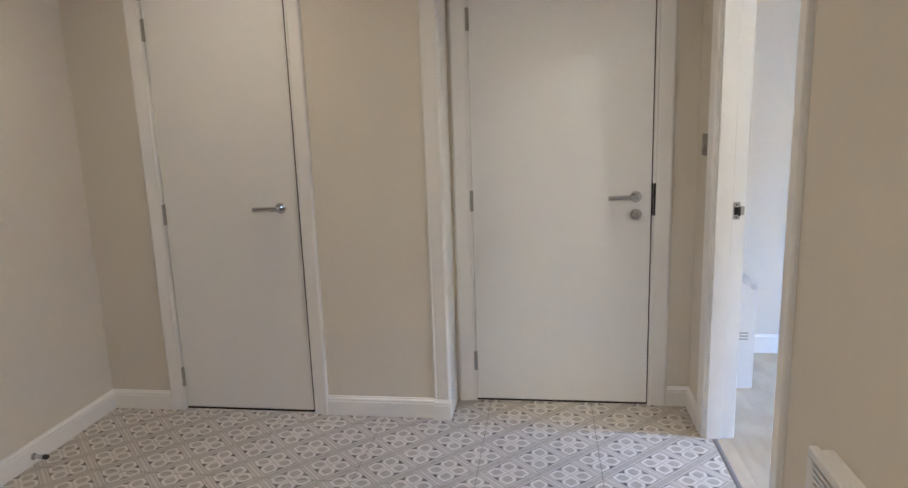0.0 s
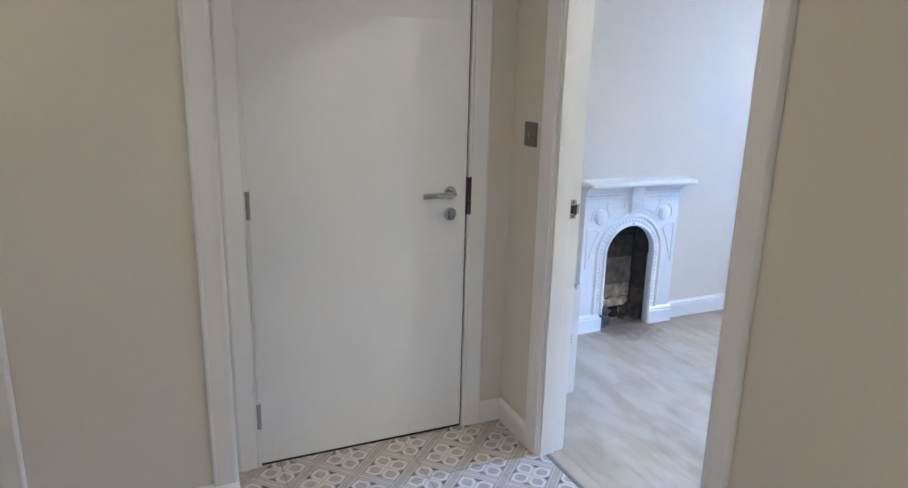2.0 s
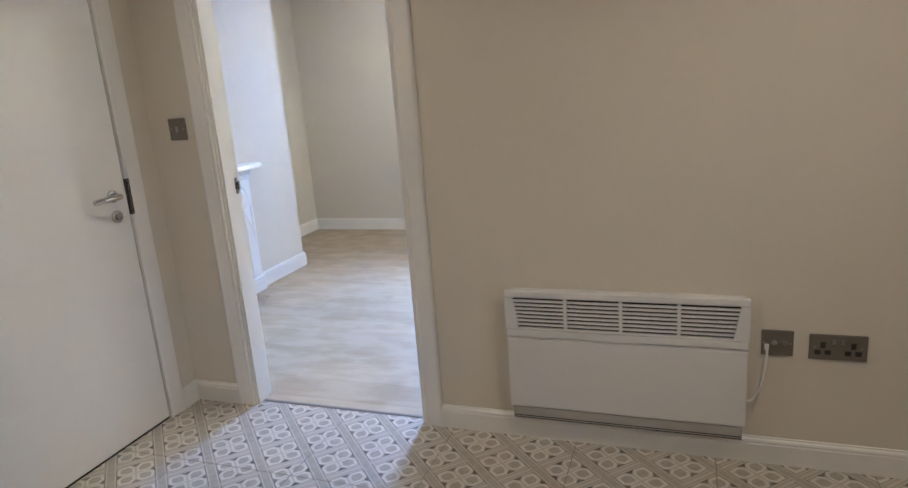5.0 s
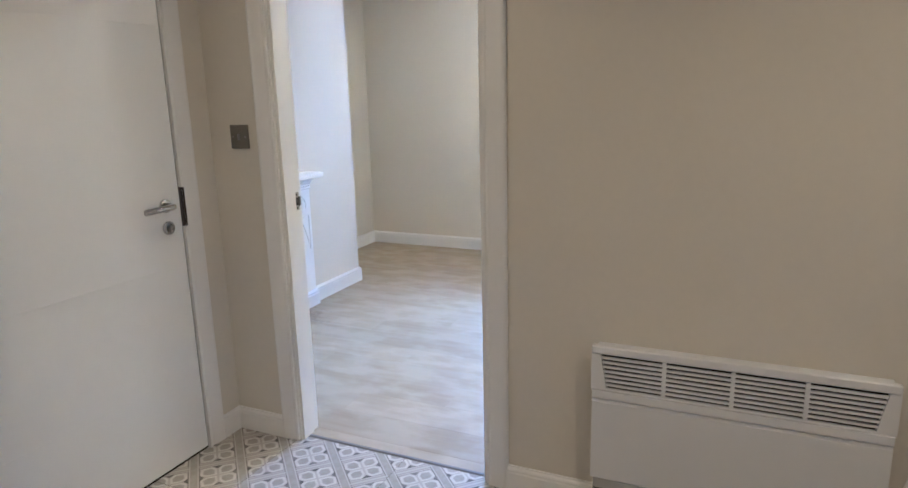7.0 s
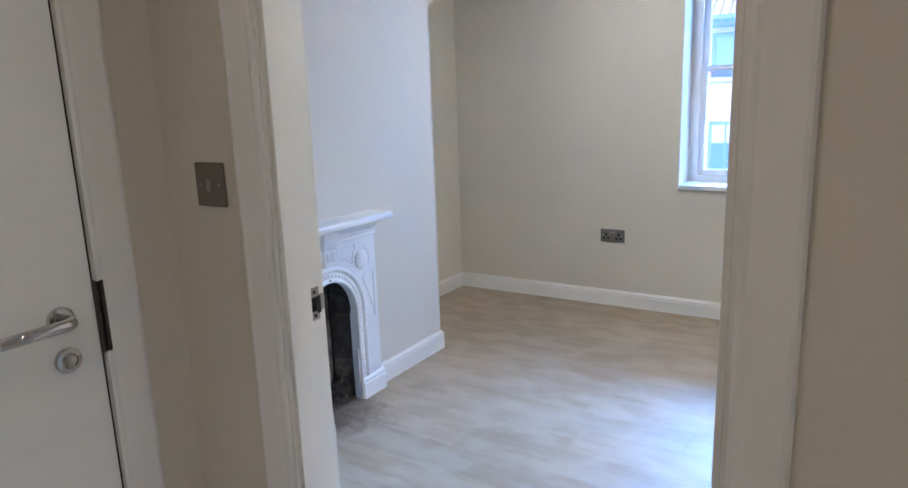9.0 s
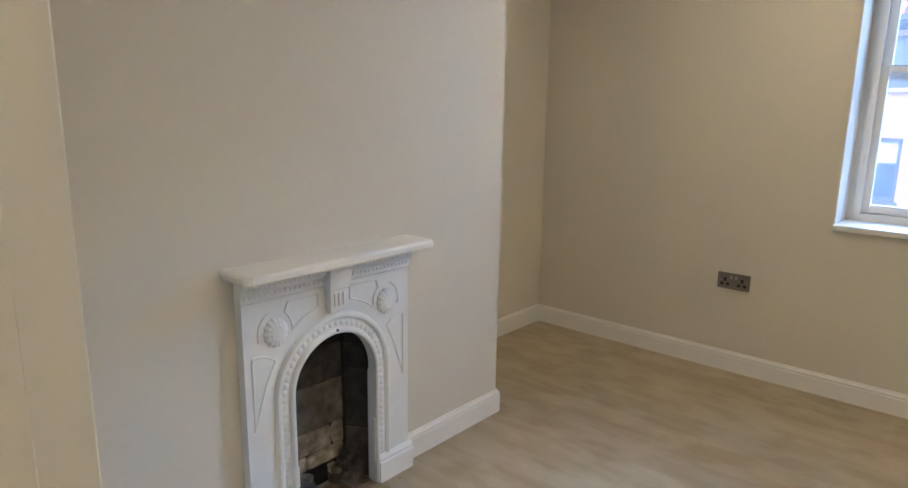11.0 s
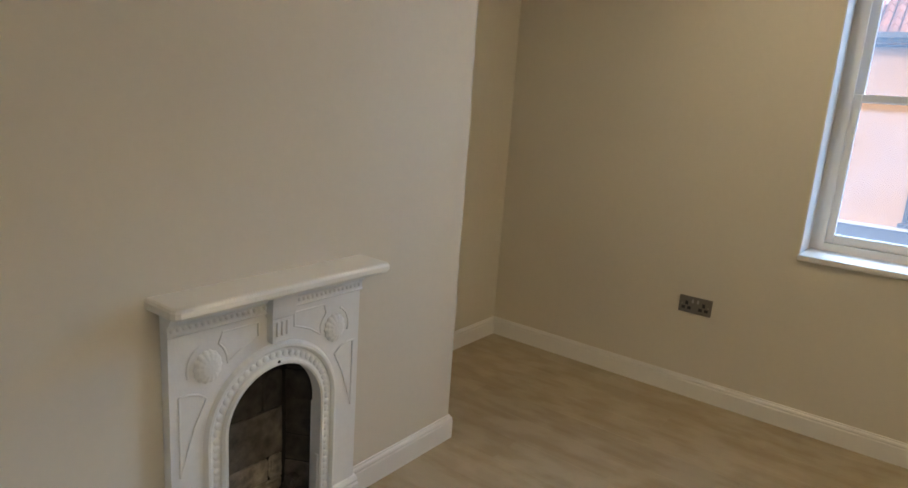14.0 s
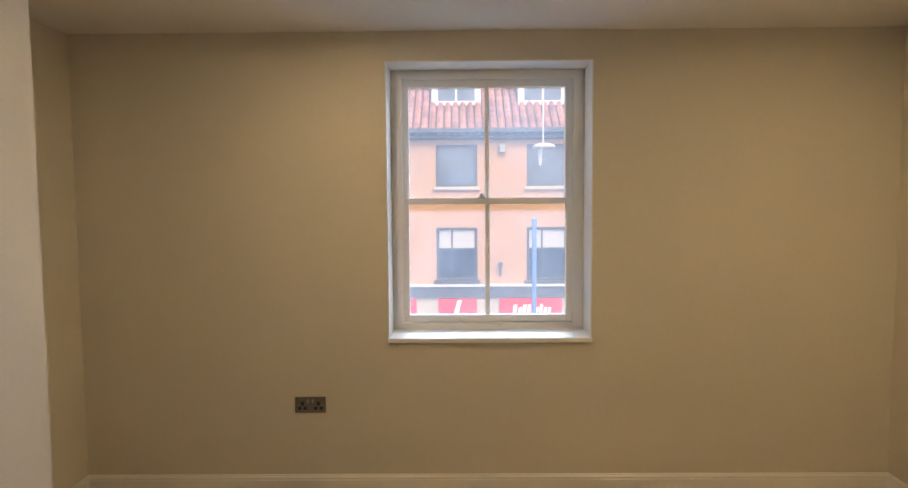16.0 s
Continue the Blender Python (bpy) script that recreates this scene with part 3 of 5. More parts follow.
part("latch_plate", boxed(D1[1] - 0.006, D1[1] - 0.001, DY1 - 0.003, DY1 + 0.01, 0.992, 1.03), BRONZE, door_1)

# Flat entrance door with shallow grooves, shut.
door_2 = thing("door_2", (sum(D2) / 2, NORTH_2, 0), "white entrance door with faint grooves, shut, with cylinder lock", "door", kind="structure")
DY2 = 3.100
bm = bmesh.new()
prof = [(DY2 + 0.044, 0.0117), (DY2, 0.0117)]
for z in (0.362, 0.800, 1.240, 1.680):
    prof += [(DY2, z - 0.0022), (DY2 + 0.0005, z), (DY2, z + 0.0022)]
prof += [(DY2, DOOR_TOP - 0.008), (DY2 + 0.044, DOOR_TOP - 0.008)]
ring_sweep(bm, [[(x, y, z) for y, z in prof] for x in (D2[0] + 0.005, D2[1] - 0.0086)])
part("door_leaf", bm, PAINT_DOOR, door_2)
door_frame(door_2, D2, DY2, DOOR_TOP)
door_gap(door_2, D2, DY2, DOOR_TOP)
part("casing", casing(north_place(NORTH_2), D2[0], D2[1], DOOR_TOP, width=0.085), PAINT_TRIM, door_2)
for z in (0.215, 1.025, 1.860):
    hinge(door_2, D2[0] + 0.005, DY2, z)
lever(door_2, 0.428, DY2, 1.034, 0.128)
bm = bmesh.new()
lathe(bm, (0.430, DY2, 0.950), (0, -1, 0), ((0, 0.026), (0.006, 0.026), (0.009, 0.0245), (0.0095, 0.016), (0.0065, 0.0155), (0.0065, 0.001)), 28)
lock = part("lock_escutcheon", bm, CHROME, door_2, "round chrome escutcheon of the cylinder lock")
bm = bmesh.new()
lathe(bm, (0.430, DY2 - 0.006, 0.954), (0, -1, 0), ((0, 0.0085), (0.012, 0.0085), (0.013, 0.0075)), 16)
box(bm, 0.4262, 0.4338, DY2 - 0.018, DY2 - 0.006, 0.934, 0.950, bevel=0.001, segments=1)
part("cylinder", bm, STEEL, lock)
part("lock_keep", boxed(D2[1] - 0.0085, D2[1] + 0.010, DY2 - 0.012, DY2 + 0.006, 0.945, 1.095, bevel=0.001, segments=1), BRONZE, door_2, "dark bronze lock keep on the door frame")

# Corner board on the pier, up the recess of the entrance door.
bm = bmesh.new()
rings = []
for z in (0, CEIL):
    rings.append([(-0.522 + w * 80 / 70, NORTH - o, z) for w, o in CASING[:-1]] + [(-0.439, NORTH - 0.010, z), (-0.439, NORTH_2 - 0.012, z), (-0.442, NORTH_2 - 0.012, z), (-0.442, NORTH, z)])
ring_sweep(bm, rings)
structure("trim", bm, PAINT_TRIM, "white moulded board up the corner of the pier", "trim")
structure("trim", skirting(bmesh.new(), (-0.522, NORTH - 0.0185), (-0.4385, NORTH - 0.0185), (0, -1), 0, 0, 0.82), PAINT_TRIM, "white skirting block at the foot of the pier", "skirting board")

# Open doorway to the room.
doorway = thing("doorway", (0.76, sum(DW) / 2, 0), "white moulded doorway lining, open, without a door leaf", "doorway", kind="structure")
part("jamb", boxed(HALL_E - 0.002, ROOM_W + 0.002, DW[1], DW[1] + 0.018, 0, DOOR_TOP), PAINT_TRIM, doorway)
part("jamb", boxed(HALL_E - 0.002, ROOM_W + 0.002, DW[0] - 0.018, DW[0], 0, DOOR_TOP), PAINT_TRIM, doorway)
part("door_head", boxed(HALL_E - 0.002, ROOM_W + 0.002, DW[0], DW[1], DOOR_TOP - 0.02, DOOR_TOP - 0.002), PAINT_TRIM, doorway)
part("door_stop", boxed(HALL_E + 0.005, 0.770, DW[1] - 0.012, DW[1] - 0.0005, 0, DOOR_TOP - 0.034, bevel=0.0015, segments=1), PAINT_TRIM, doorway)
part("door_stop", boxed(HALL_E + 0.005, 0.770, DW[0] + 0.0005, DW[0] + 0.012, 0, DOOR_TOP - 0.034, bevel=0.0015, segments=1), PAINT_TRIM, doorway)
part("casing", casing(lambda u, z, o: (HALL_E - o, u, z), DW[0] - 0.008, DW[1] + 0.008, DOOR_TOP, width=0.078), PAINT_TRIM, doorway)
part("casing", casing(lambda u, z, o: (ROOM_W + o, u, z), DW[0] - 0.006, DW[1] + 0.006, DOOR_TOP, width=0.078, depth=1.25), PAINT_TRIM, doorway)
SP = DW[1] - 0.0022
bm = boxes((0.774, 0.801, SP, DW[1] - 0.0002, 0.974, 0.993), (0.774, 0.801, SP, DW[1] - 0.0002, 1.025, 1.046), (0.774, 0.778, SP, DW[1] - 0.0002, 0.993, 1.025), (0.795, 0.801, SP, DW[1] - 0.0002, 0.993, 1.025))
strike = part("strike_plate", bm, STEEL, doorway, "brushed steel strike plate with a dark latch hole")
bm = bmesh.new()
ring_sweep(bm, [[(x, y, z0), (x, y + 0.0016, z0), (x, y + 0.0016, z1), (x, y, z1)] for x, y, z0, z1 in ((0.8012, SP, 0.993, 1.028), (0.806, SP - 0.0012, 0.992, 1.029), (0.812, SP - 0.0008, 0.992, 1.029), (0.817, SP + 0.0015, 0.993, 1.028), (0.820, SP + 0.0055, 0.995, 1.026))])
part("lip", bm, STEEL, strike, "curved steel lip round the edge of the jamb")
# Black sheet for the shade inside the latch hole.
part("latch_hole", boxed(0.778, 0.795, DW[1] - 0.0012, DW[1] - 0.0001, 0.993, 1.025), DARK, strike)
# Black bar painting the shadow between the hole and the lip.
part("latch_spring", boxed(0.7945, 0.8035, SP - 0.003, SP - 0.0002, 0.988, 1.026, bevel=0.001, segments=1), BLACK, strike, "dark bar for the shadow between hole and lip")
for z in (0.983, 1.036):
    bm = bmesh.new()
    lathe(bm, (0.7875, SP, z), (0, -1, 0), ((0, 0.0042), (0.001, 0.0040), (0.0012, 0.001)), 10)
    part("screw", bm, BRONZE, strike)
for z in (0.22, 1.01, 1.80):
    bm = boxed(0.78, 0.812, DW[0] - 0.0005, DW[0] + 0.0018, z - 0.05, z + 0.05)
    lathe(bm, (0.819, DW[0] + 0.004, z - 0.05), (0, 0, 1), ((0, 0.006), (0.1, 0.006)), 10)
    part("hinge", bm, STEEL, doorway, "brushed steel butt hinge on the jamb")
bm = bmesh.new()
ring_sweep(bm, [[(x, y, z) for x, z in ((0.736, 0), (0.736, 0.001), (0.739, 0.0025), (0.749, 0.0025), (0.752, 0.001), (0.752, 0))] for y in DW])
structure("threshold", bm, ALU, "grey metal threshold strip between tiles and planks", "threshold")


# ---- ceiling lamps ----
def downlight(x, y, strength, colour, label, group):
    """A recessed spot: a thin white bezel flush under the ceiling round a glowing lens."""
    lamp = thing("downlight", (x, y, CEIL), label, "downlight", group)
    bm = bmesh.new()
    lathe(bm, (x, y, CEIL), (0, 0, -1), ((0, 0.046), (0, 0.052), (0.004, 0.050), (0.006, 0.046), (0.003, 0.0452)), 24)
    part("bezel", bm, PAINT_TRIM, lamp)
    bm = bmesh.new()
    lathe(bm, (x, y, CEIL), (0, 0, -1), ((0.0005, 0.045), (0.0025, 0.044), (0.0035, 0.001)), 24)
    part("lens", bm, glow_material("lamp_glow", colour, strength), lamp, "glowing lens")
    return lamp


for x, y, watts in HALL_LAMPS:
    downlight(x, y, HALL_LAMP, HALL_COLOUR, "small round recessed downlight, lit warm white", "hall downlights")
for x, y in ((1.75, 0.90), (2.95, 0.85), (1.75, 1.95), (3.28, 2.95)):
    downlight(x, y, ROOM_LAMP, ROOM_COLOUR, "small round recessed downlight, lit cool white", "room downlights")

# ---- sash window ----
window_1 = thing("window_1", (WIN_X, sum(WIN_Y) / 2, WIN_Z[0]), "white painted sash window with four panes, shut", "window", kind="structure")
WY0, WY1, WZ0, WZ1 = WIN_Y[0], WIN_Y[1], WIN_Z[0], WIN_Z[1]
part("window_frame", boxes((WIN_X - 0.02, 4.50, WY0, WY0 + 0.055, WZ0 - 0.005, WZ1), (WIN_X - 0.02, 4.50, WY1 - 0.055, WY1, WZ0 - 0.005, WZ1),
                           (WIN_X - 0.02, 4.50, WY0 + 0.055, WY1 - 0.055, WZ1 - 0.045, WZ1), (WIN_X - 0.02, 4.50, WY0 + 0.055, WY1 - 0.055, WZ0 - 0.005, WZ0 + 0.035)), PAINT_TRIM, window_1)
part("window_bead", boxes((WIN_X - 0.032, WIN_X - 0.02, WY0 + 0.035, WY0 + 0.068, WZ0 + 0.02, WZ1 - 0.03), (WIN_X - 0.032, WIN_X - 0.02, WY1 - 0.068, WY1 - 0.035, WZ0 + 0.02, WZ1 - 0.03),
                          (WIN_X - 0.032, WIN_X - 0.02, WY0 + 0.068, WY1 - 0.068, WZ1 - 0.058, WZ1 - 0.03)), PAINT_TRIM, window_1)
part("window_reveal", boxes((ROOM_E + 0.001, WIN_X - 0.02, WY0 - 0.001, WY0 + 0.006, WZ0, WZ1), (ROOM_E + 0.001, WIN_X - 0.02, WY1 - 0.006, WY1 + 0.001, WZ0, WZ1), (ROOM_E + 0.001, WIN_X - 0.02, WY0 + 0.006, WY1 - 0.006, WZ1 - 0.006, WZ1 + 0.001)),
     PAINT_TRIM, window_1)
part("window_sill", boxed(ROOM_E - 0.022, WIN_X - 0.02, WY0, WY1, WZ0 - 0.028, WZ0, bevel=0.006), PAINT_TRIM, window_1, "white painted window board")
MEET = 1.598


def sash(x, z0, z1, bottom, top):
    """One sash with two panes: stiles, rails, a glazing bar and glass."""
    y0, y1, m = WY0 + 0.058, WY1 - 0.058, (WY0 + WY1) / 2
    s = part("sash", boxed(x, x + 0.042, y0, y0 + 0.042, z0, z1, bevel=0.003, segments=1), PAINT_TRIM, window_1)
    part("stile", boxed(x, x + 0.042, y1 - 0.042, y1, z0, z1, bevel=0.003, segments=1), PAINT_TRIM, s)
    part("rail", boxed(x + 0.0005, x + 0.0415, y0 + 0.042, y1 - 0.042, z0, z0 + bottom, bevel=0.003, segments=1), PAINT_TRIM, s)
    part("rail", boxed(x + 0.0005, x + 0.0415, y0 + 0.042, y1 - 0.042, z1 - top, z1, bevel=0.003, segments=1), PAINT_TRIM, s)
    part("glazing_bar", boxed(x + 0.004, x + 0.038, m - 0.012, m + 0.012, z0 + bottom, z1 - top, bevel=0.004, segments=1), PAINT_TRIM, s)
    for a, b in ((y0 + 0.042, m - 0.012), (m + 0.012, y1 - 0.042)):
        g = part("pane", boxed(x + 0.019, x + 0.023, a, b, z0 + bottom, z1 - top), GLASS, s)
        g.visible_shadow = False
    return s


sash(WIN_X + 0.004, WZ0 + 0.036, MEET + 0.018, 0.042, 0.034)
sash(WIN_X + 0.052, MEET - 0.018, WZ1 - 0.046, 0.034, 0.045)
bm = boxed(WIN_X - 0.002, WIN_X + 0.03, 2.285, 2.323, MEET + 0.018, MEET + 0.028, bevel=0.003, segments=1)
lathe(bm, (WIN_X + 0.014, 2.304, MEET + 0.028), (0, 0, 1), ((0, 0.012), (0.010, 0.010), (0.016, 0.004)), 12)
part("sash_catch", bm, STEEL, window_1, "small metal sash catch")

# Assumed plain window, never in view, added to the end wall of the hall, behind the start of the walk.
assumed_window = thing("assumed_window", (-0.95, HALL_S - 0.06, 1.15), "added plain white framed window in the unseen hall end wall", "window", kind="structure")
part("window_frame", boxes((-1.25, -1.20, HALL_S - 0.11, HALL_S - 0.05, 1.15, 1.95), (-0.70, -0.65, HALL_S - 0.11, HALL_S - 0.05, 1.15, 1.95),
                           (-1.20, -0.70, HALL_S - 0.11, HALL_S - 0.05, 1.15, 1.20), (-1.20, -0.70, HALL_S - 0.11, HALL_S - 0.05, 1.90, 1.95)), PAINT_TRIM, assumed_window)
end_pane = part("pane", boxed(-1.20, -0.70, HALL_S - 0.098, HALL_S - 0.094, 1.20, 1.90), GLASS, assumed_window)
end_pane.visible_shadow = False

# ---- the street ----
GROUND_Z, FACADE_X = -4.7, 21.0
structure("ground", boxed(-600, 600, -600, 600, GROUND_Z - 0.3, GROUND_Z), ASPHALT, "dark asphalt street", "road")
structure("pavement", boxed(FACADE_X - 2.6, FACADE_X + 12, -60, 60, GROUND_Z + 0.001, GROUND_Z + 0.13, bevel=0.01, segments=1), PAVING, "grey paved footway with a kerb", "pavement")
structure("pavement", boxed(4.52, 7.0, -60, 60, GROUND_Z + 0.001, GROUND_Z + 0.13, bevel=0.01, segments=1), PAVING, "grey paved footway with a kerb", "pavement")

house = thing("apartment_building", (FACADE_X + 4, 1.0, GROUND_Z + 0.13), "orange rendered terrace with a clay tile roof above shops", "building")
COLS = [2.53 + 2.81 * k for k in range(-3, 4)]
WIN_ROWS = ((-0.945, 0.70), (1.97, 3.26))
HALF = 0.64
Y0, Y1 = COLS[0] - 1.5, COLS[-1] + 1.5
bm = bmesh.new()
levels = [GROUND_Z + 0.13, -1.10, WIN_ROWS[0][0], WIN_ROWS[0][1], WIN_ROWS[1][0], WIN_ROWS[1][1], 3.60]
for k, (a, b) in enumerate(zip(levels, levels[1:])):
    if k in (2, 4):
        edges = [Y0] + [e for c in COLS for e in (c - HALF, c + HALF)] + [Y1]
        for p, q in zip(edges[::2], edges[1::2]):
            box(bm, FACADE_X, FACADE_X + 0.35, p, q, a, b)
    else:
        box(bm, FACADE_X, FACADE_X + 0.35, Y0, Y1, a, b)
box(bm, FACADE_X + 7.6, FACADE_X + 8, Y0, Y1, levels[0], 3.60)
box(bm, FACADE_X + 0.35, FACADE_X + 7.6, Y0, Y0 + 0.3, levels[0], 3.60)
box(bm, FACADE_X + 0.35, FACADE_X + 7.6, Y1 - 0.3, Y1, levels[0], 3.60)
part("wall", bm, RENDER_WALL, house)
ROOF = lambda d: 3.70 + 0.78 * d
bm = bmesh.new()
ring_sweep(bm, [[(FACADE_X - 0.28, y, ROOF(-0.28) - 0.03), (FACADE_X + 4, y, ROOF(4.0) - 0.03), (FACADE_X + 8.28, y, ROOF(-0.28) - 0.03)] for y in (Y0, Y1)])
part("roof", bm, ROOF_BED, house)
bm = bmesh.new()
for r in range(12):
    d = -0.26 + r * 0.26
    for c in range(int((Y1 - Y0) / 0.24)):
        y = Y0 + c * 0.24
        z = ROOF(d) + 0.035
        vs = [bm.verts.new(p) for p in ((FACADE_X + d, y + 0.02, z), (FACADE_X + d, y + 0.12, z + 0.085), (FACADE_X + d, y + 0.21, z), (FACADE_X + d + 0.25, y + 0.21, z + 0.175), (FACADE_X + d + 0.25, y + 0.12, z + 0.255), (FACADE_X + d + 0.25, y + 0.02, z + 0.175))]
        bm.faces.new((vs[0], vs[1], vs[4], vs[5]))
        bm.faces.new((vs[1], vs[2], vs[3], vs[4]))
        bm.faces.new((vs[0], vs[2], vs[1]))
tagged(part("roof_tiles", bm, ROOF_TILE, house, "red clay pantiles in courses"), kind="stuff")
part("gutter", boxes((FACADE_X - 0.40, FACADE_X - 0.26, Y0, Y1, 3.60, 3.73), (FACADE_X - 0.26, FACADE_X - 0.001, Y0, Y1, 3.50, 3.60), (FACADE_X - 0.08, FACADE_X - 0.002, Y0, Y1, 3.40, 3.50)), GUTTER, house, "dark gutter and eaves board")
for row, (z0, z1) in enumerate(WIN_ROWS):
    for c in COLS:
        w = part("window", boxes((FACADE_X + 0.08, FACADE_X + 0.16, c - HALF, c - HALF + 0.09, z0, z1), (FACADE_X + 0.08, FACADE_X + 0.16, c + HALF - 0.09, c + HALF, z0, z1),
                                 (FACADE_X + 0.08, FACADE_X + 0.16, c - HALF + 0.09, c + HALF - 0.09, z0, z0 + 0.09), (FACADE_X + 0.08, FACADE_X + 0.16, c - HALF + 0.09, c + HALF - 0.09, z1 - 0.09, z1)), FRAME_DARK, house, "dark framed window")
        if row == 0:
            part("glazing_bar", boxes((FACADE_X + 0.085, FACADE_X + 0.15, c + 0.13, c + 0.18, z0 + 0.09, z1 - 0.09), (FACADE_X + 0.087, FACADE_X + 0.148, c - HALF + 0.09, c + HALF - 0.09, z0 + 0.95, z0 + 1.0)), FRAME_DARK, w)
            part("blind", boxed(FACADE_X + 0.13, FACADE_X + 0.14, c - HALF + 0.09, c + HALF - 0.09, z0 + 1.0, z1 - 0.09), BLIND, w)
        part("pane", boxed(FACADE_X + 0.15, FACADE_X + 0.17, c - HALF + 0.05, c + HALF - 0.05, z0 + 0.05, z1 - 0.05), PANE_SKY if row else PANE_DARK, w)
        part("sill", boxed(FACADE_X - 0.10, FACADE_X + 0.08, c - HALF - 0.08, c + HALF + 0.08, z0 - 0.11, z0, bevel=0.01, segments=1), FRAME_DARK if row == 0 else STONE, w)
for c in COLS:
    dz = 4.65
    d0 = (dz - 3.70) / 0.78
    dorm = part("dormer", boxes((FACADE_X + d0 + 0.0, FACADE_X + d0 + 0.10, c - 0.80, c - 0.60, dz - 0.04, dz + 1.35), (FACADE_X + d0, FACADE_X + d0 + 0.10, c + 0.60, c + 0.80, dz - 0.04, dz + 1.35),
                                (FACADE_X + d0, FACADE_X + d0 + 0.10, c - 0.60, c + 0.60, dz - 0.06, dz + 0.12), (FACADE_X + d0, FACADE_X + d0 + 0.10, c - 0.60, c + 0.60, dz + 1.2, dz + 1.35),
                                (FACADE_X + d0 + 0.10, FACADE_X + d0 + 1.9, c - 0.78, c - 0.74, dz, dz + 1.33), (FACADE_X + d0 + 0.10, FACADE_X + d0 + 1.9, c + 0.74, c + 0.78, dz, dz + 1.33)), FRAME_WHITE, house, "white dormer window")
    part("pane", boxed(FACADE_X + d0 + 0.06, FACADE_X + d0 + 0.08, c - 0.60, c + 0.60, dz + 0.10, dz + 1.22), PANE_SKY, dorm)
    part("glazing_bar", boxed(FACADE_X + d0 + 0.02, FACADE_X + d0 + 0.055, c - 0.03, c + 0.03, dz + 0.12, dz + 1.2), FRAME_WHITE, dorm)
    part("dormer_roof", boxed(FACADE_X + d0 - 0.15, FACADE_X + d0 + 2.2, c - 0.92, c + 0.92, dz + 1.35, dz + 1.45), GUTTER, dorm)
part("alarm_box", boxed(FACADE_X - 0.16, FACADE_X - 0.001, 1.02, 1.22, 3.00, 3.24, bevel=0.02, segments=1), CONTROL_GREY, house, "grey alarm box under the eaves")
part("wall_bracket", boxes((FACADE_X - 0.10, FACADE_X - 0.001, 1.15, 1.21, -0.80, -0.40), (FACADE_X - 0.16, FACADE_X - 0.10, 1.11, 1.25, -0.50, -0.38)), GUTTER, house, "small dark bracket on the wall")
part("shop_cornice", boxed(FACADE_X - 0.30, FACADE_X - 0.001, Y0, Y1, -1.12, -1.06, bevel=0.01, segments=1), FRAME_WHITE, house, "thin white cornice over the shops")
part("shop_fascia", boxed(FACADE_X - 0.22, FACADE_X - 0.001, Y0, Y1, -1.47, -1.124), GUTTER, house, "slate grey fascia board over the shops")
part("shop_front", boxed(FACADE_X - 0.14, FACADE_X - 0.001, Y0, Y1, -2.30, -1.474), STONE, house)
part("shop_window", boxed(FACADE_X - 0.06, FACADE_X - 0.001, Y0 + 0.4, Y1 - 0.4, GROUND_Z + 0.6, -2.40), PANE_SKY, house)


def shop_sign(y0, y1, label):
    s = thing("shop_sign", (FACADE_X - 0.20, (y0 + y1) / 2, -2.10), label, "sign")
    part("board", boxed(FACADE_X - 0.20, FACADE_X - 0.141, y0, y1, -2.10, -1.49, bevel=0.008, segments=1), SIGN_RED, s)
    return s


def bar(bm, y, z, dy, dz, lean=0.0):
    """A flat white stroke on the sign, from (y, z); y runs down to the reader's right."""
    x = FACADE_X - 0.206
    rings = [[(xx, y, z), (xx, y - dy, z), (xx, y - dy - lean, z + dz), (xx, y - lean, z + dz)] for xx in (x, x + 0.005)]
    return ring_sweep(bm, rings)


sign = shop_sign(3.12, 1.92, "red shop sign with a slanted white emblem")
bm = bmesh.new()
bar(bm, 2.66, -2.05, 0.14, 0.50, 0.14)
bar(bm, 2.518, -2.05, 0.22, 0.10, 0.02)
part("emblem", bm, SIGN_WHITE, sign)
sign = shop_sign(1.22, -0.72, "long red shop sign with white lettering")
bm = bmesh.new()
yy = 0.82
for w, h in ((0.16, 0.26), (0.14, 0.17), (0.14, 0.26), (0.14, 0.26), (0.10, 0.17), (0.14, 0.17), (0.13, 0.26), (0.13, 0.17), (0.12, 0.17)):
    bar(bm, yy, -1.95, w * 0.75, h, 0.04)
    yy -= w
part("lettering", bm, SIGN_WHITE, sign, "white lettering strokes")
shop_sign(4.30, 3.80, "red end of a shop sign")

lamp = thing("street_lamp", (15.6, 0.54, 2.34), "white dish shaped street lamp hung from a span wire", "street lamp")
bm = bmesh.new()
tube(bm, [(4.5, 0.40, 7.4), (15.6, 0.54, 7.0), (23.0, 0.40, 7.4)], 0.012, 6)
part("span_wire", bm, LAMP_GREY, lamp)
bm = bmesh.new()
tube(bm, [(15.6, 0.54, 7.0), (15.6, 0.54, 2.84)], 0.018, 8)
part("hanger", bm, LAMP_GREY, lamp)
bm = bmesh.new()
lathe(bm, (15.6, 0.52, 2.74), (0, 0, 1), ((0, 0.05), (0.0, 0.26), (0.03, 0.27), (0.08, 0.19), (0.11, 0.06)), 20)
part("head", bm, FRAME_WHITE, lamp, "white dish shaped lamp head")
bm = bmesh.new()
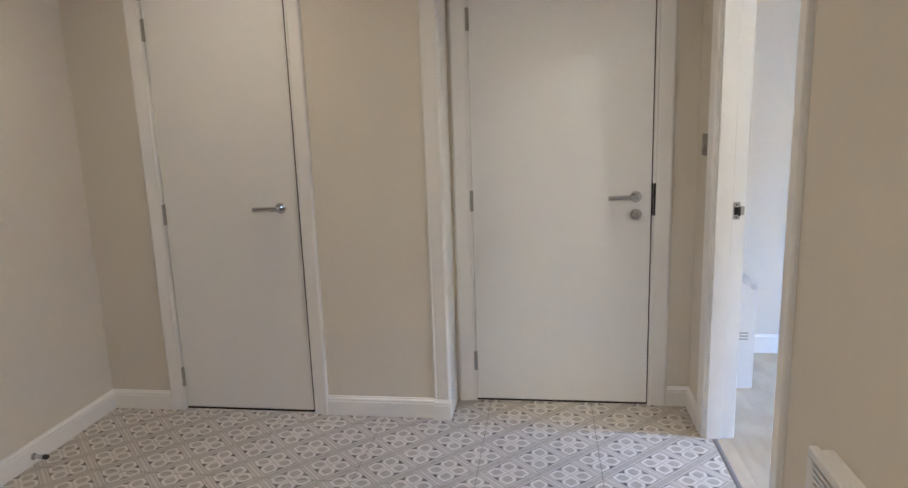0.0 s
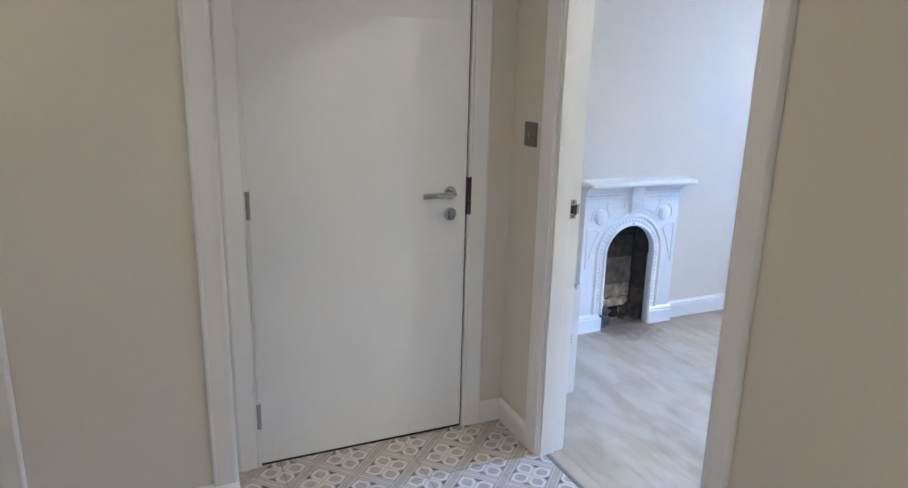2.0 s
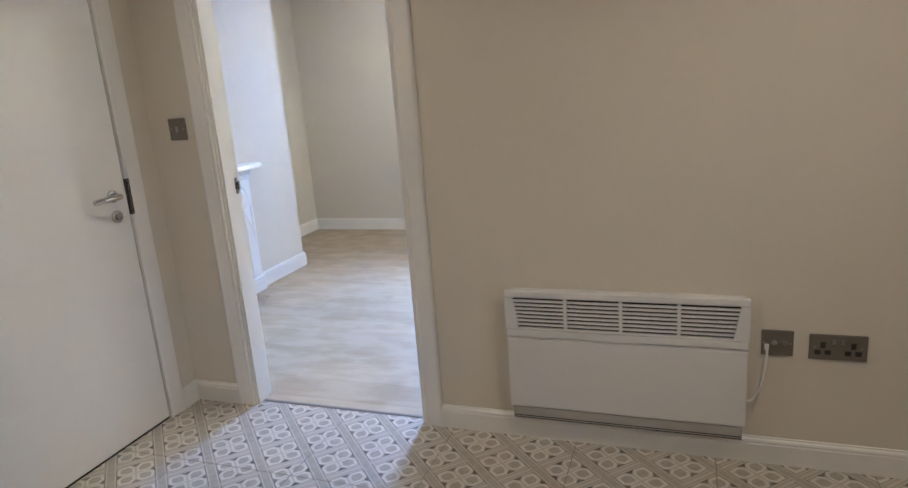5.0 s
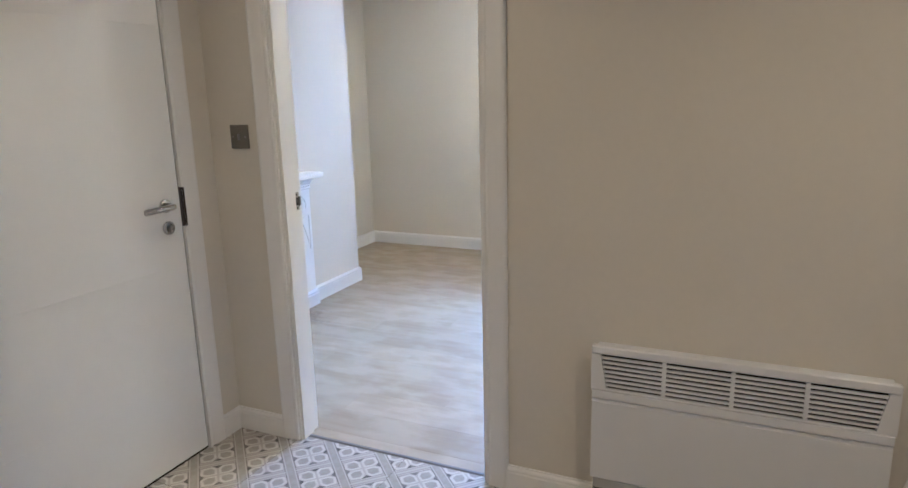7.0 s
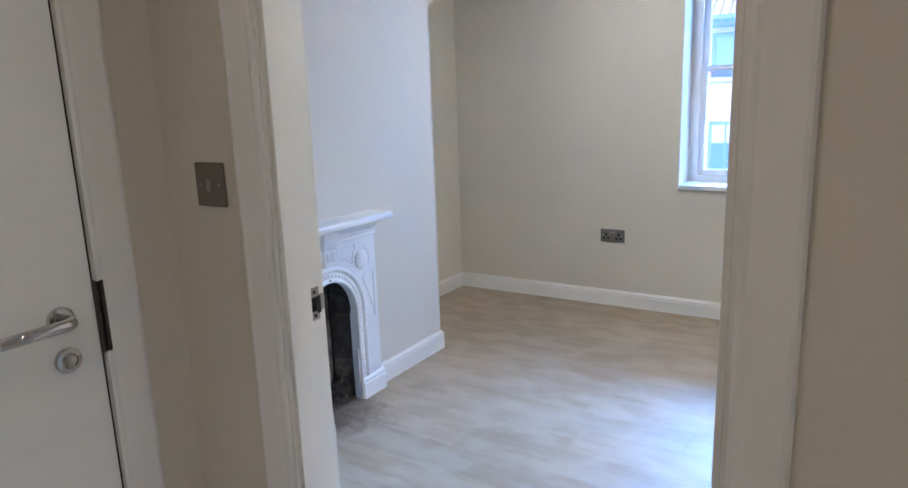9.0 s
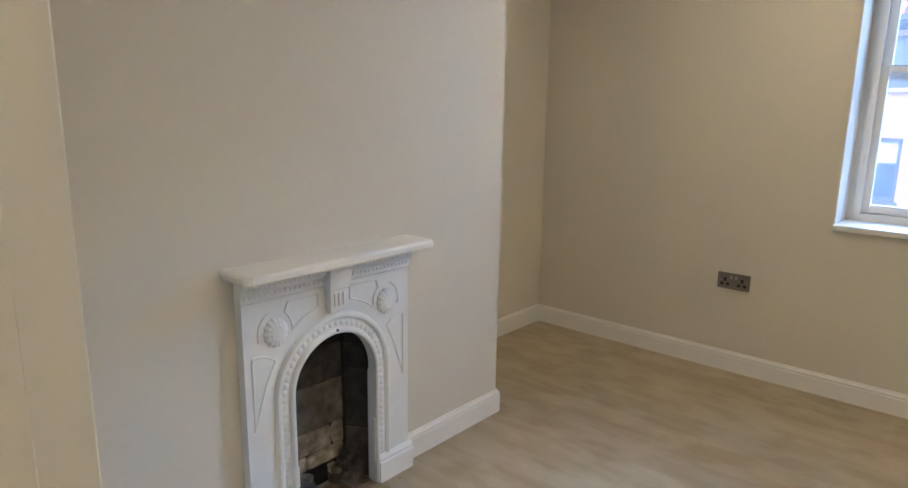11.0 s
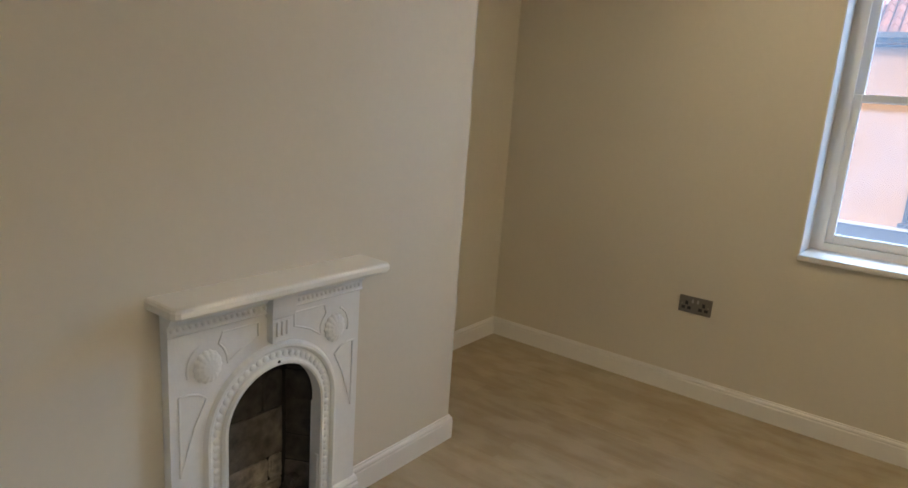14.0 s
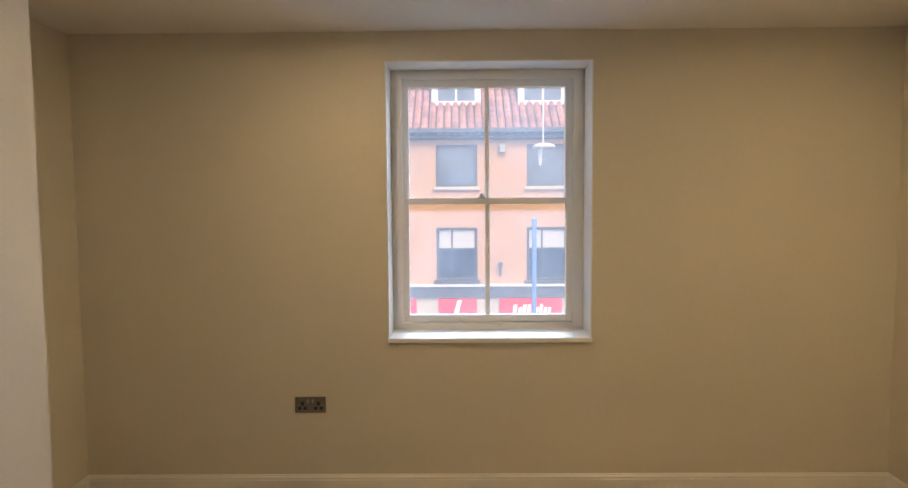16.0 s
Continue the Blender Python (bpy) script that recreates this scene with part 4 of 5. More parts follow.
lathe(bm, (15.6, 0.60, 2.74), (0, 0, -1), ((0, 0.05), (0.28, 0.045), (0.40, 0.02)), 12)
part("bulb", bm, FRAME_WHITE, lamp)

pole = thing("blue_pole", (13.0, 1.03, GROUND_Z), "slim blue painted street pole", "pole")
bm = bmesh.new()
tube(bm, [(13.0, 1.03, GROUND_Z), (13.0, 1.03, 1.19)], 0.042, 10)
part("post", bm, BLUE_PAINT, pole)
bm = bmesh.new()
lathe(bm, (13.0, 1.03, 1.19), (0, 0, 1), ((0, 0.047), (0.02, 0.047), (0.05, 0.02)), 10)
part("cap", bm, BLUE_PAINT, pole)


# ---- electrical plates ----
def wall_plate(name, at, width, height, normal, label, category):
    """A bevelled metal plate flat on a wall along y; normal is -1 or 1 in x."""
    x, y, z = at
    t = thing(name, (x, y, z - height / 2), label, category)
    a, b = sorted((x, x + normal * 0.008))
    part("plate", boxed(a, b, y - width / 2, y + width / 2, z - height / 2, z + height / 2, bevel=0.0025, segments=2), PLATE, t)
    return t


def screws(t, at, offsets, normal):
    x, y, z = at
    for dy in offsets:
        bm = bmesh.new()
        lathe(bm, (x + normal * 0.0078, y + dy, z), (normal, 0, 0), ((0, 0.0035), (0.001, 0.003), (0.0012, 0.0005)), 8)
        part("screw", bm, STEEL, t)


def light_switch(at, normal):
    t = wall_plate("light_switch", at, 0.088, 0.092, normal, "brushed nickel single light switch on the hall wall", "light switch")
    x, y, z = at
    bm = boxed(min(x + normal * 0.008, x + normal * 0.0125), max(x + normal * 0.008, x + normal * 0.0125), y - 0.006, y + 0.006, z - 0.013, z + 0.012, bevel=0.0015, segments=1)
    part("rocker", bm, STEEL, t, "steel rocker")
    screws(t, at, (-0.03, 0.03), normal)
    return t


def socket(at, normal, width=0.150, label="brushed nickel double socket with black inserts"):
    t = wall_plate("double_socket", at, width, 0.088, normal, label, "socket")
    x, y, z = at
    f = x + normal * 0.0078
    g = x + normal * 0.0088
    a, b = min(f, g), max(f, g)
    for s in (-1, 1):
        c = y + s * width * 0.26
        bm = boxes((a, b, c - 0.0075, c + 0.0075, z - 0.003, z + 0.018), (a, b, c - 0.024, c - 0.006, z - 0.026, z - 0.010), (a, b, c + 0.006, c + 0.024, z - 0.026, z - 0.010))
        part("pin_holes", bm, BLACK, t, "black pin holes")
        part("rocker", boxed(min(f, x + normal * 0.012), max(f, x + normal * 0.012), y + s * 0.013 - 0.005, y + s * 0.013 + 0.005, z + 0.012, z + 0.031, bevel=0.001, segments=1), STEEL, t)
    screws(t, at, (-width * 0.4, width * 0.4), normal)
    return t


light_switch((HALL_E, 2.953, 1.272), -1)
socket((HALL_E, 0.432, 0.450), -1, 0.170)
socket((ROOM_E, 3.248, 0.500), -1, 0.168)
spur = wall_plate("fused_spur", (HALL_E, 0.612, 0.455), 0.098, 0.090, -1, "brushed nickel fused spur feeding the panel heater", "fused spur")
for y in (0.588, 0.622):
    part("fuse_cap", lathe(bmesh.new(), (HALL_E - 0.0078, y, 0.456), (-1, 0, 0), ((0, 0.009), (0.003, 0.0088), (0.004, 0.007), (0.0042, 0.001)), 16), STEEL, spur, "round steel cap")
part("flex_outlet", boxed(HALL_E - 0.014, HALL_E - 0.0078, 0.638, 0.652, 0.430, 0.452, bevel=0.002, segments=1), CABLE, spur)
screws(spur, (HALL_E, 0.612, 0.455), (-0.04, 0.042), -1)
flex = thing("power_cable", (HALL_E - 0.02, 0.648, 0.25), "white flex hanging in a loop from spur to heater", "cable")
bm = bmesh.new()
pts = [(HALL_E - 0.012, 0.645, 0.436), (HALL_E - 0.022, 0.644, 0.425)]
for k in range(1, 13):
    a = k / 12
    pts.append((HALL_E - 0.022 - 0.006 * math.sin(a * math.pi), 0.644 + 0.075 * a ** 1.6, 0.425 - 0.185 * math.sin(a * math.pi * 0.62) ** 1.2))
tube(bm, pts, 0.0042, 8)
part("flex", bm, CABLE, flex, smooth=True)


# ---- panel heaters ----
def panel_heater(x_wall, normal, y0, y1, z0, z1, label, depth=0.058, columns=4, rows=8):
    """A slim convector on a wall along y: body, grille of slats at the top, front panel and a grey foot strip."""
    h = thing("panel_heater", (x_wall + normal * depth / 2, (y0 + y1) / 2, z0), label, "heater", group="panel heaters")
    X = lambda d: x_wall + normal * d

    def hbox(bm, d0, d1, *rest, **kw):
        a, b = sorted((X(d0), X(d1)))
        return box(bm, a, b, *rest, **kw)

    gz0, gz1 = z1 - 0.148, z1 - 0.027
    lean = 0.022
    part("body", hbox(bmesh.new(), 0.004, depth - 0.020, y0 + 0.012, y1 - 0.012, z0 + 0.02, z1 - 0.004, bevel=0.004, segments=1), HEATER, h)
    # Front skin below the grille, with a rolled lip.
    bm = bmesh.new()
    prof = [(depth - 0.020, z0 + 0.075), (depth - 0.002, z0 + 0.075), (depth, z0 + 0.080), (depth, gz0 - 0.045), (depth - 0.006, gz0 - 0.036), (depth + 0.003, gz0 - 0.028), (depth + 0.003, gz0 - 0.004), (depth - 0.002, gz0), (depth - 0.020, gz0)]
    ring_sweep(bm, [[(X(d), y, z) for d, z in prof] for y in (y0 + 0.004, y1 - 0.004)])
    part("front_panel", bm, HEATER, h)
    part("foot_strip", hbox(bmesh.new(), depth - 0.020, depth - 0.004, y0 + 0.012, y1 - 0.012, z0 + 0.022, z0 + 0.073, bevel=0.002, segments=1), HEATER_GREY, h, "grey lower strip with a dark slot")
    # Two black bars put in for the shade of the foot slots.
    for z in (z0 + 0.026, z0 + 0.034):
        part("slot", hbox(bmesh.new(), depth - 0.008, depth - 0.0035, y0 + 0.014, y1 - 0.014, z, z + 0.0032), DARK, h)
    frame_bm = bmesh.new()
    hbox(frame_bm, depth - 0.020, depth + 0.002, y0, y1, gz1, z1, bevel=0.003, segments=1)
    edges = [y0 + 0.028 + (y1 - y0 - 0.056) * k / columns for k in range(columns + 1)]
    for k, e in enumerate(edges):
        w = 0.028 if k in (0, columns) else 0.012
        a = e - 0.028 if k == 0 else e - w / 2 if k < columns else e
        inner = lean if k == 0 else 0.0
        outer = lean if k == columns else 0.0
        ring_sweep(frame_bm, [[(X(d), yy, zz) for yy, zz in ((a, gz0), (a + w + inner, gz0), (a + w, gz1), (a, gz1))] if not outer else [(X(d), yy, zz) for yy, zz in ((a - outer, gz0), (a + w, gz0), (a + w, gz1), (a, gz1))] for d in (depth - 0.019, depth + 0.0015)])
    part("grille_frame", frame_bm, HEATER, h)
    # Black sheet that stands for the shade behind the slats.
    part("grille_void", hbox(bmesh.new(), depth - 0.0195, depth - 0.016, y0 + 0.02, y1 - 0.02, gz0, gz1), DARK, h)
    pitch = (gz1 - gz0) / rows
    for k in range(columns):
        a, b = edges[k] + (0 if k == 0 else 0.006), edges[k + 1] - (0 if k == columns - 1 else 0.006)
        for r in range(rows):
            z = gz0 + r * pitch
            bm = bmesh.new()
            ring_sweep(bm, [[(X(d), y, zz) for d, zz in ((depth - 0.007, z + pitch * 0.03), (depth + 0.001, z), (depth + 0.001, z + pitch * 0.56), (depth - 0.007, z + pitch * 0.50))] for y in (a + (lean * (1 - r / rows) if k == 0 else 0), b - (lean * (1 - r / rows) if k == columns - 1 else 0))])
            part("slat", bm, HEATER, h)
    return h


panel_heater(HALL_E, -1, 0.702, 1.541, 0.080, 0.623, "white slim panel heater with slatted top, hung on the wall")
room_heater = panel_heater(ROOM_W, 1, 2.868, 3.69, 0.196, 0.676, "white slim panel heater beside the doorway in the room", depth=0.105)
part("control_panel", boxed(ROOM_W + 0.022, ROOM_W + 0.062, 3.45, 3.64, 0.6722, 0.6775, bevel=0.0015, segments=1), CONTROL_GREY, room_heater, "grey control panel on top")
part("control_bezel", boxes((ROOM_W + 0.014, ROOM_W + 0.020, 3.43, 3.66, 0.672, 0.681), (ROOM_W + 0.064, ROOM_W + 0.076, 3.43, 3.66, 0.672, 0.681), (ROOM_W + 0.020, ROOM_W + 0.064, 3.43, 3.446, 0.672, 0.681), (ROOM_W + 0.020, ROOM_W + 0.064, 3.644, 3.66, 0.672, 0.681)), HEATER, room_heater)
part("vent_slot", boxed(ROOM_W + 0.0775, ROOM_W + 0.083, 3.45, 3.67, 0.672, 0.6775), BLACK, room_heater, "dark slot behind the front panel")
bm = bmesh.new()
ring_sweep(bm, [[(ROOM_W + d, y, z) for d, z in ((0.002, 0.200), (0.101, 0.200), (0.103, 0.206), (0.103, 0.640), (0.034, 0.694), (0.002, 0.694))] for y in (2.8635, 2.8675)])
cap = part("end_cap", bm, HEATER, room_heater, "pale end cap with a sloped top")
for k in range(3):
    part("vent", boxed(ROOM_W + 0.035, ROOM_W + 0.075, 2.8622, 2.8634, 0.425 + 0.014 * k, 0.431 + 0.014 * k), CONTROL_GREY, cap)
part("knob", lathe(bmesh.new(), (ROOM_W + 0.036, 3.60, 0.677), (0, 0, 1), ((0, 0.010), (0.010, 0.009), (0.011, 0.002)), 14), BLACK, room_heater)

# ---- door stop on the hall skirting ----
stop = thing("door_stop", (HALL_W + 0.016, 2.318, 0.030), "short chrome door stop with a black rubber tip", "door stop")
bm = bmesh.new()
lathe(bm, (HALL_W + 0.016, 2.318, 0.036), (1, 0, 0), ((0, 0.016), (0.005, 0.015), (0.008, 0.009), (0.052, 0.009)), 16)
part("stem", bm, CHROME, stop, smooth=False)
bm = bmesh.new()
lathe(bm, (HALL_W + 0.068, 2.318, 0.036), (1, 0, 0), ((0, 0.011), (0.016, 0.011), (0.020, 0.008)), 16)
part("rubber_tip", bm, BLACK, stop, "black rubber tip")

# ---- fireplace ----
fire = thing("fireplace", (FIRE_X, BREAST, 0), "white painted cast iron fireplace with arched opening and shelf", "fireplace")
FX, FY = FIRE_X, 3.835
AR, AZ, OUT, TOP = 0.176, 0.468, 0.345, 0.882
N_ARC = 24
ARC = [(FX - AR * math.cos(math.pi * k / N_ARC), AZ + AR * math.sin(math.pi * k / N_ARC)) for k in range(N_ARC + 1)]
bm = bmesh.new()
ring_sweep(bm, [[(x, FY, z), (x, BREAST, z), (x, BREAST, TOP), (x, FY, TOP)] for x, z in [(FX - OUT, 0.0), (FX - AR, 0.0)] + ARC + [(FX + AR, 0.0), (FX + OUT, 0.0)]])
surround = part("surround", bm, PAINT_IRON, fire, "white painted cast iron front plate")


def arch_path(r, foot, z_mid=AZ, n=28):
    """Up one leg, round the arch and down the other, at radius r."""
    pts = [(FX - r, foot), (FX - r, (foot + z_mid) / 2)]
    pts += [(FX - r * math.cos(math.pi * k / n), z_mid + r * math.sin(math.pi * k / n)) for k in range(n + 1)]
    return pts + [(FX + r, (foot + z_mid) / 2), (FX + r, foot)]


def arch_band(r0, r1, foot, profile):
    """A moulding along the arch between radii r0 and r1; profile rows of (share across, proud of the plate)."""
    bm = bmesh.new()
    rows = []
    paths = [arch_path(r0 + (r1 - r0) * s, foot) for s, _ in profile]
    for i in range(len(paths[0])):
        rows.append([(paths[j][i][0], FY - profile[j][1], paths[j][i][1]) for j in range(len(profile))])
    return ring_sweep(bm, rows)


part("arch_lip", arch_band(0.174, 0.192, 0.005, ((0, -0.030), (0, 0.010), (0.3, 0.015), (0.7, 0.014), (1, 0.006), (1, -0.004))), PAINT_IRON, fire)
part("arch_roll", arch_band(0.222, 0.250, 0.11, ((0, -0.002), (0.1, 0.006), (0.35, 0.013), (0.65, 0.012), (0.85, 0.005), (1, -0.002))), PAINT_IRON, fire)
bm = bmesh.new()
path = arch_path(0.207, 0.13, n=40)
run, walked = 0.0, []
for (xa, za), (xb, zb) in zip(path, path[1:]):
    seg = math.hypot(xb - xa, zb - za)
    d = (-run) % 0.024
    while d < seg:
        walked.append((xa + (xb - xa) * d / seg, za + (zb - za) * d / seg))
        d += 0.024
    run += seg
lathe(bm, (0, 0.001, 0), (0, -1, 0), ((0, 0.0115), (0.002, 0.0105), (0.0042, 0.007), (0.0052, 0.001)), 10)
bead = part("bead", bm, PAINT_IRON, fire, smooth=True)
bead_mesh = bead.data
for v in bead_mesh.vertices:
    v.co += fire.location
for k, (x, z) in enumerate(walked):
    ob = bead if k == 0 else new("bead", bead_mesh)
    ob.parent = fire
    ob.location = Vector((x, FY, z)) - fire.location

# Plinths, frieze and shelf.
for s in (-1, 1):
    a, b = sorted((FX + s * (AR + 0.008), FX + s * (OUT + 0.010)))
    bm = bmesh.new()
    ring_sweep(bm, [[(x, FY - o, z) for o, z in ((-0.03, 0), (0.020, 0), (0.020, 0.078), (0.015, 0.086), (0.017, 0.094), (0.008, 0.106), (-0.03, 0.112))] for x in (a, b)])
    part("plinth", bm, PAINT_IRON, fire)
    # Cheek behind the opening edge.
    part("cheek", boxed(*sorted((FX + s * AR, FX + s * (AR + 0.022))), BREAST + 0.001, BREAST + 0.006, 0.0, AZ - 0.02), PAINT_IRON, fire)
    part("catch", boxed(*sorted((FX + s * (AR - (0.006 if s > 0 else 0.013)), FX + s * (AR + 0.004))), FY - 0.004, FY + 0.012, 0.085 if s > 0 else 0.14, 0.265 if s > 0 else 0.215, bevel=0.003, segments=1), PAINT_IRON, fire)
bm = bmesh.new()
ring_sweep(bm, [[(x, FY - o, z) for o, z in ((-0.03, 0.815), (0.006, 0.815), (0.010, 0.820), (0.006, 0.826), (0.006, 0.848), (0.014, 0.853), (0.022, 0.868), (0.036, 0.882), (0.036, 0.892), (-0.03, 0.892))] for x in (FX - OUT - 0.004, FX + OUT + 0.004)])
part("frieze", bm, PAINT_IRON, fire)
bm = bmesh.new()
n = 38
for k in range(n):
    x = FX - OUT + 0.010 + (2 * OUT - 0.02) * k / (n - 1)
    lathe(bm, (x, FY - 0.005, 0.837), (0, -1, 0), ((0, 0.0085), (0.003, 0.007), (0.0045, 0.002)), 6)
    lathe(bm, (x + 0.008, FY - 0.020, 0.866), (0, -0.7, -0.7), ((0, 0.006), (0.003, 0.004), (0.004, 0.001)), 6)
tagged(part("egg_moulding", bm, PAINT_IRON, fire, "fine cast egg moulding", smooth=True), kind="stuff")
bm = bmesh.new()
sx, sy0, sy1 = 0.384, 3.728, BREAST
outline = [(FX - sx, sy1), (FX - sx, sy0 + 0.018), (FX - sx + 0.006, sy0 + 0.006), (FX - sx + 0.018, sy0), (FX + sx - 0.018, sy0), (FX + sx - 0.006, sy0 + 0.006), (FX + sx, sy0 + 0.018), (FX + sx, sy1)]
grow = lambda q, d: (q[0] + (d if q[0] < FX else -d), q[1] + (d if q[1] < sy1 else 0))
ring_sweep(bm, [[(*grow(q, d), z) for q in outline] for d, z in ((0.012, 0.8925), (0.004, 0.896), (0.0, 0.903), (0.0, 0.917), (0.004, 0.924), (0.010, 0.927))])
part("mantel_shelf", bm, PAINT_SHELF, fire, "cream white mantel shelf with rounded edges")
# Keystone with three flutes.
bm = bmesh.new()
ring_sweep(bm, [[(FX - w, FY + 0.004, z), (FX - w, FY - o, z), (FX + w, FY - o, z), (FX + w, FY + 0.004, z)] for z, w, o in ((0.722, 0.030, 0.020), (0.728, 0.034, 0.026), (0.800, 0.036, 0.028), (0.806, 0.041, 0.034), (0.822, 0.043, 0.038), (0.886, 0.044, 0.042))])
key = part("keystone", bm, PAINT_IRON, fire)
for k in (-1, 0, 1):
    part("flute", boxed(FX + k * 0.018 - 0.0045, FX + k * 0.018 + 0.0045, FY - 0.0325, FY - 0.024, 0.746, 0.792, bevel=0.002, segments=1), PAINT_IRON, key)
# Shell bosses and raised panel lines.
for s in (-1, 1):
    bx, bz = FX + s * 0.232, 0.706
    bm = bmesh.new()
    rings = []
    for h, r in ((0, 0.043), (0.006, 0.042), (0.013, 0.035), (0.019, 0.022), (0.021, 0.006)):
        rings.append([(bx + r * (1 + 0.035 * math.cos(14 * a)) * math.cos(a), FY - h, bz + r * 1.12 * (1 + 0.035 * math.cos(14 * a)) * math.sin(a)) for a in [2 * math.pi * k / 84 for k in range(84)]])
    ring_sweep(bm, rings)
    part("boss", bm, PAINT_IRON, fire, "round shell shaped boss")
    for poly in (
        [(0.318, 0.640), (0.318, 0.400), (0.296, 0.470), (0.272, 0.540), (0.236, 0.612), (0.262, 0.632), (0.292, 0.640), (0.318, 0.640)],
        [(0.066, 0.795), (0.185, 0.795)] + [(0.232 - 0.062 * math.cos(a), 0.706 + 0.072 * math.sin(a)) for a in (0.95, 0.6, 0.25, -0.1)] + [(0.128, 0.728), (0.066, 0.752), (0.066, 0.795)],
        [(0.232 + 0.062 * math.cos(a), 0.706 + 0.070 * math.sin(a)) for a in (-0.3, 0.0, 0.3, 0.6, 0.9, 1.2)],
    ):
        bm = bmesh.new()
        tube(bm, [(FX + s * x, FY - 0.0008, z) for x, z in poly], 0.0036, 6)
        part("panel_bead", bm, PAINT_IRON, fire)
bm = bmesh.new()
lathe(bm, (FX, FY - 0.014, AZ + 0.188), (0, -1, 0), ((0, 0.005), (0.002, 0.0045), (0.0025, 0.001)), 10)
part("screw_hole", bm, BLACK, fire)

# Fire opening: soot lined recess of old firebrick.
rng = random.Random(5)
recess = thing("fire_recess", (FX, 4.10, 0), "open sooty firebrick recess with broken bricks", "fire recess")
bm = bmesh.new()
back = 3.985
for s in (-1, 1):
    ring_sweep(bm, [[(FX + s * 0.199, 3.872, z), (FX + s * 0.140, back, z), (FX + s * 0.1995, back, z), (FX + s * 0.1995, 3.872, z)] for z in (0.001, 0.699)])
box(bm, FX - 0.1995, FX + 0.1995, back, 4.298, 0.001, 0.699)
part("lining", bm, SOOT, recess)
part("hearth", boxed(FX - 0.1995, FX + 0.1995, 3.862, back, -0.0028, 0.0012), RUBBLE, recess, "dusty mortar hearth")


def rough_block(x0, x1, y0, y1, z0, z1, rough, seed):
    """A worn block: a box cut fine and pushed about, most at its edges."""
    r = random.Random(seed)
    bm = boxed(x0, x1, y0, y1, z0, z1)
    bmesh.ops.subdivide_edges(bm, edges=bm.edges[:], cuts=4, use_grid_fill=True)
    c, h = Vector(((x0 + x1) / 2, (y0 + y1) / 2, (z0 + z1) / 2)), Vector(((x1 - x0) / 2, (y1 - y0) / 2, (z1 - z0) / 2))
    for v in bm.verts:
        d = v.co - c
        edge = sorted((abs(d.x) / h.x, abs(d.y) / h.y, abs(d.z) / h.z))
        pull = rough * (r.uniform(0.4, 1.6) if edge[1] > 0.95 else r.uniform(-0.5, 0.5))
        v.co -= Vector((math.copysign(pull, d.x) * (abs(d.x) > 0.9 * h.x), math.copysign(pull, d.y) * (abs(d.y) > 0.9 * h.y), math.copysign(pull, d.z) * (abs(d.z) > 0.9 * h.z)))
    return bm


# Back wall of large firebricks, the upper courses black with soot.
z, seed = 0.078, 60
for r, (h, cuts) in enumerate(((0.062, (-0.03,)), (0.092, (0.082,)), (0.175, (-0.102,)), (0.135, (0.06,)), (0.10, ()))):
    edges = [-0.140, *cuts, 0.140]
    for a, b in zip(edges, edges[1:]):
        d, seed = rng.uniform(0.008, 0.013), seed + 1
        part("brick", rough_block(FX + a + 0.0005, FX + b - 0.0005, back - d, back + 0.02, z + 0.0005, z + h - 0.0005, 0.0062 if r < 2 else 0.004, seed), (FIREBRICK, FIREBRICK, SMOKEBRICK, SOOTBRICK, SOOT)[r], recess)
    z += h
for s in (-1, 1):
    z = 0.0
    for r in range(6):
        h = rng.uniform(0.095, 0.14)
        y0, y1 = 3.885, back - 0.014
        k = rng.uniform(0.002, 0.007)
        fa, fb = 0.199 - 0.059 * (y0 - 3.872) / (back - 3.872), 0.199 - 0.059 * (y1 - 3.872) / (back - 3.872)
        bm = rough_block(0, 1, y0, y1, z + 0.001, min(z + h, 0.695) - 0.001, 0.0025, 90 + r + 10 * s)
        for v in bm.verts:
            q = (v.co.y - y0) / (y1 - y0)
            v.co.x = FX + s * (fa + (fb - fa) * q - k + 0.012 * v.co.x)
        part("brick", bm, SOOTBRICK, recess)
        z += h
        if z > 0.58:
            break
# Broken bricks; black block for the shade in the low back draught hole.
part("draught_hole", boxed(FX - 0.012, FX + 0.052, back - 0.022, back - 0.002, 0.012, 0.072, bevel=0.003, segments=1), DARK, recess)


def shard(x, y, z, size, seed, name="broken_brick"):
    r = random.Random(seed)
    bm = bmesh.new()
    bmesh.ops.create_icosphere(bm, subdivisions=1, radius=1.0)
    for v in bm.verts:
        v.co = Vector((v.co.x * size[0], v.co.y * size[1], v.co.z * size[2])) * r.uniform(0.72, 1.15) + Vector((x, y, z + size[2] * 0.8))
    return bm


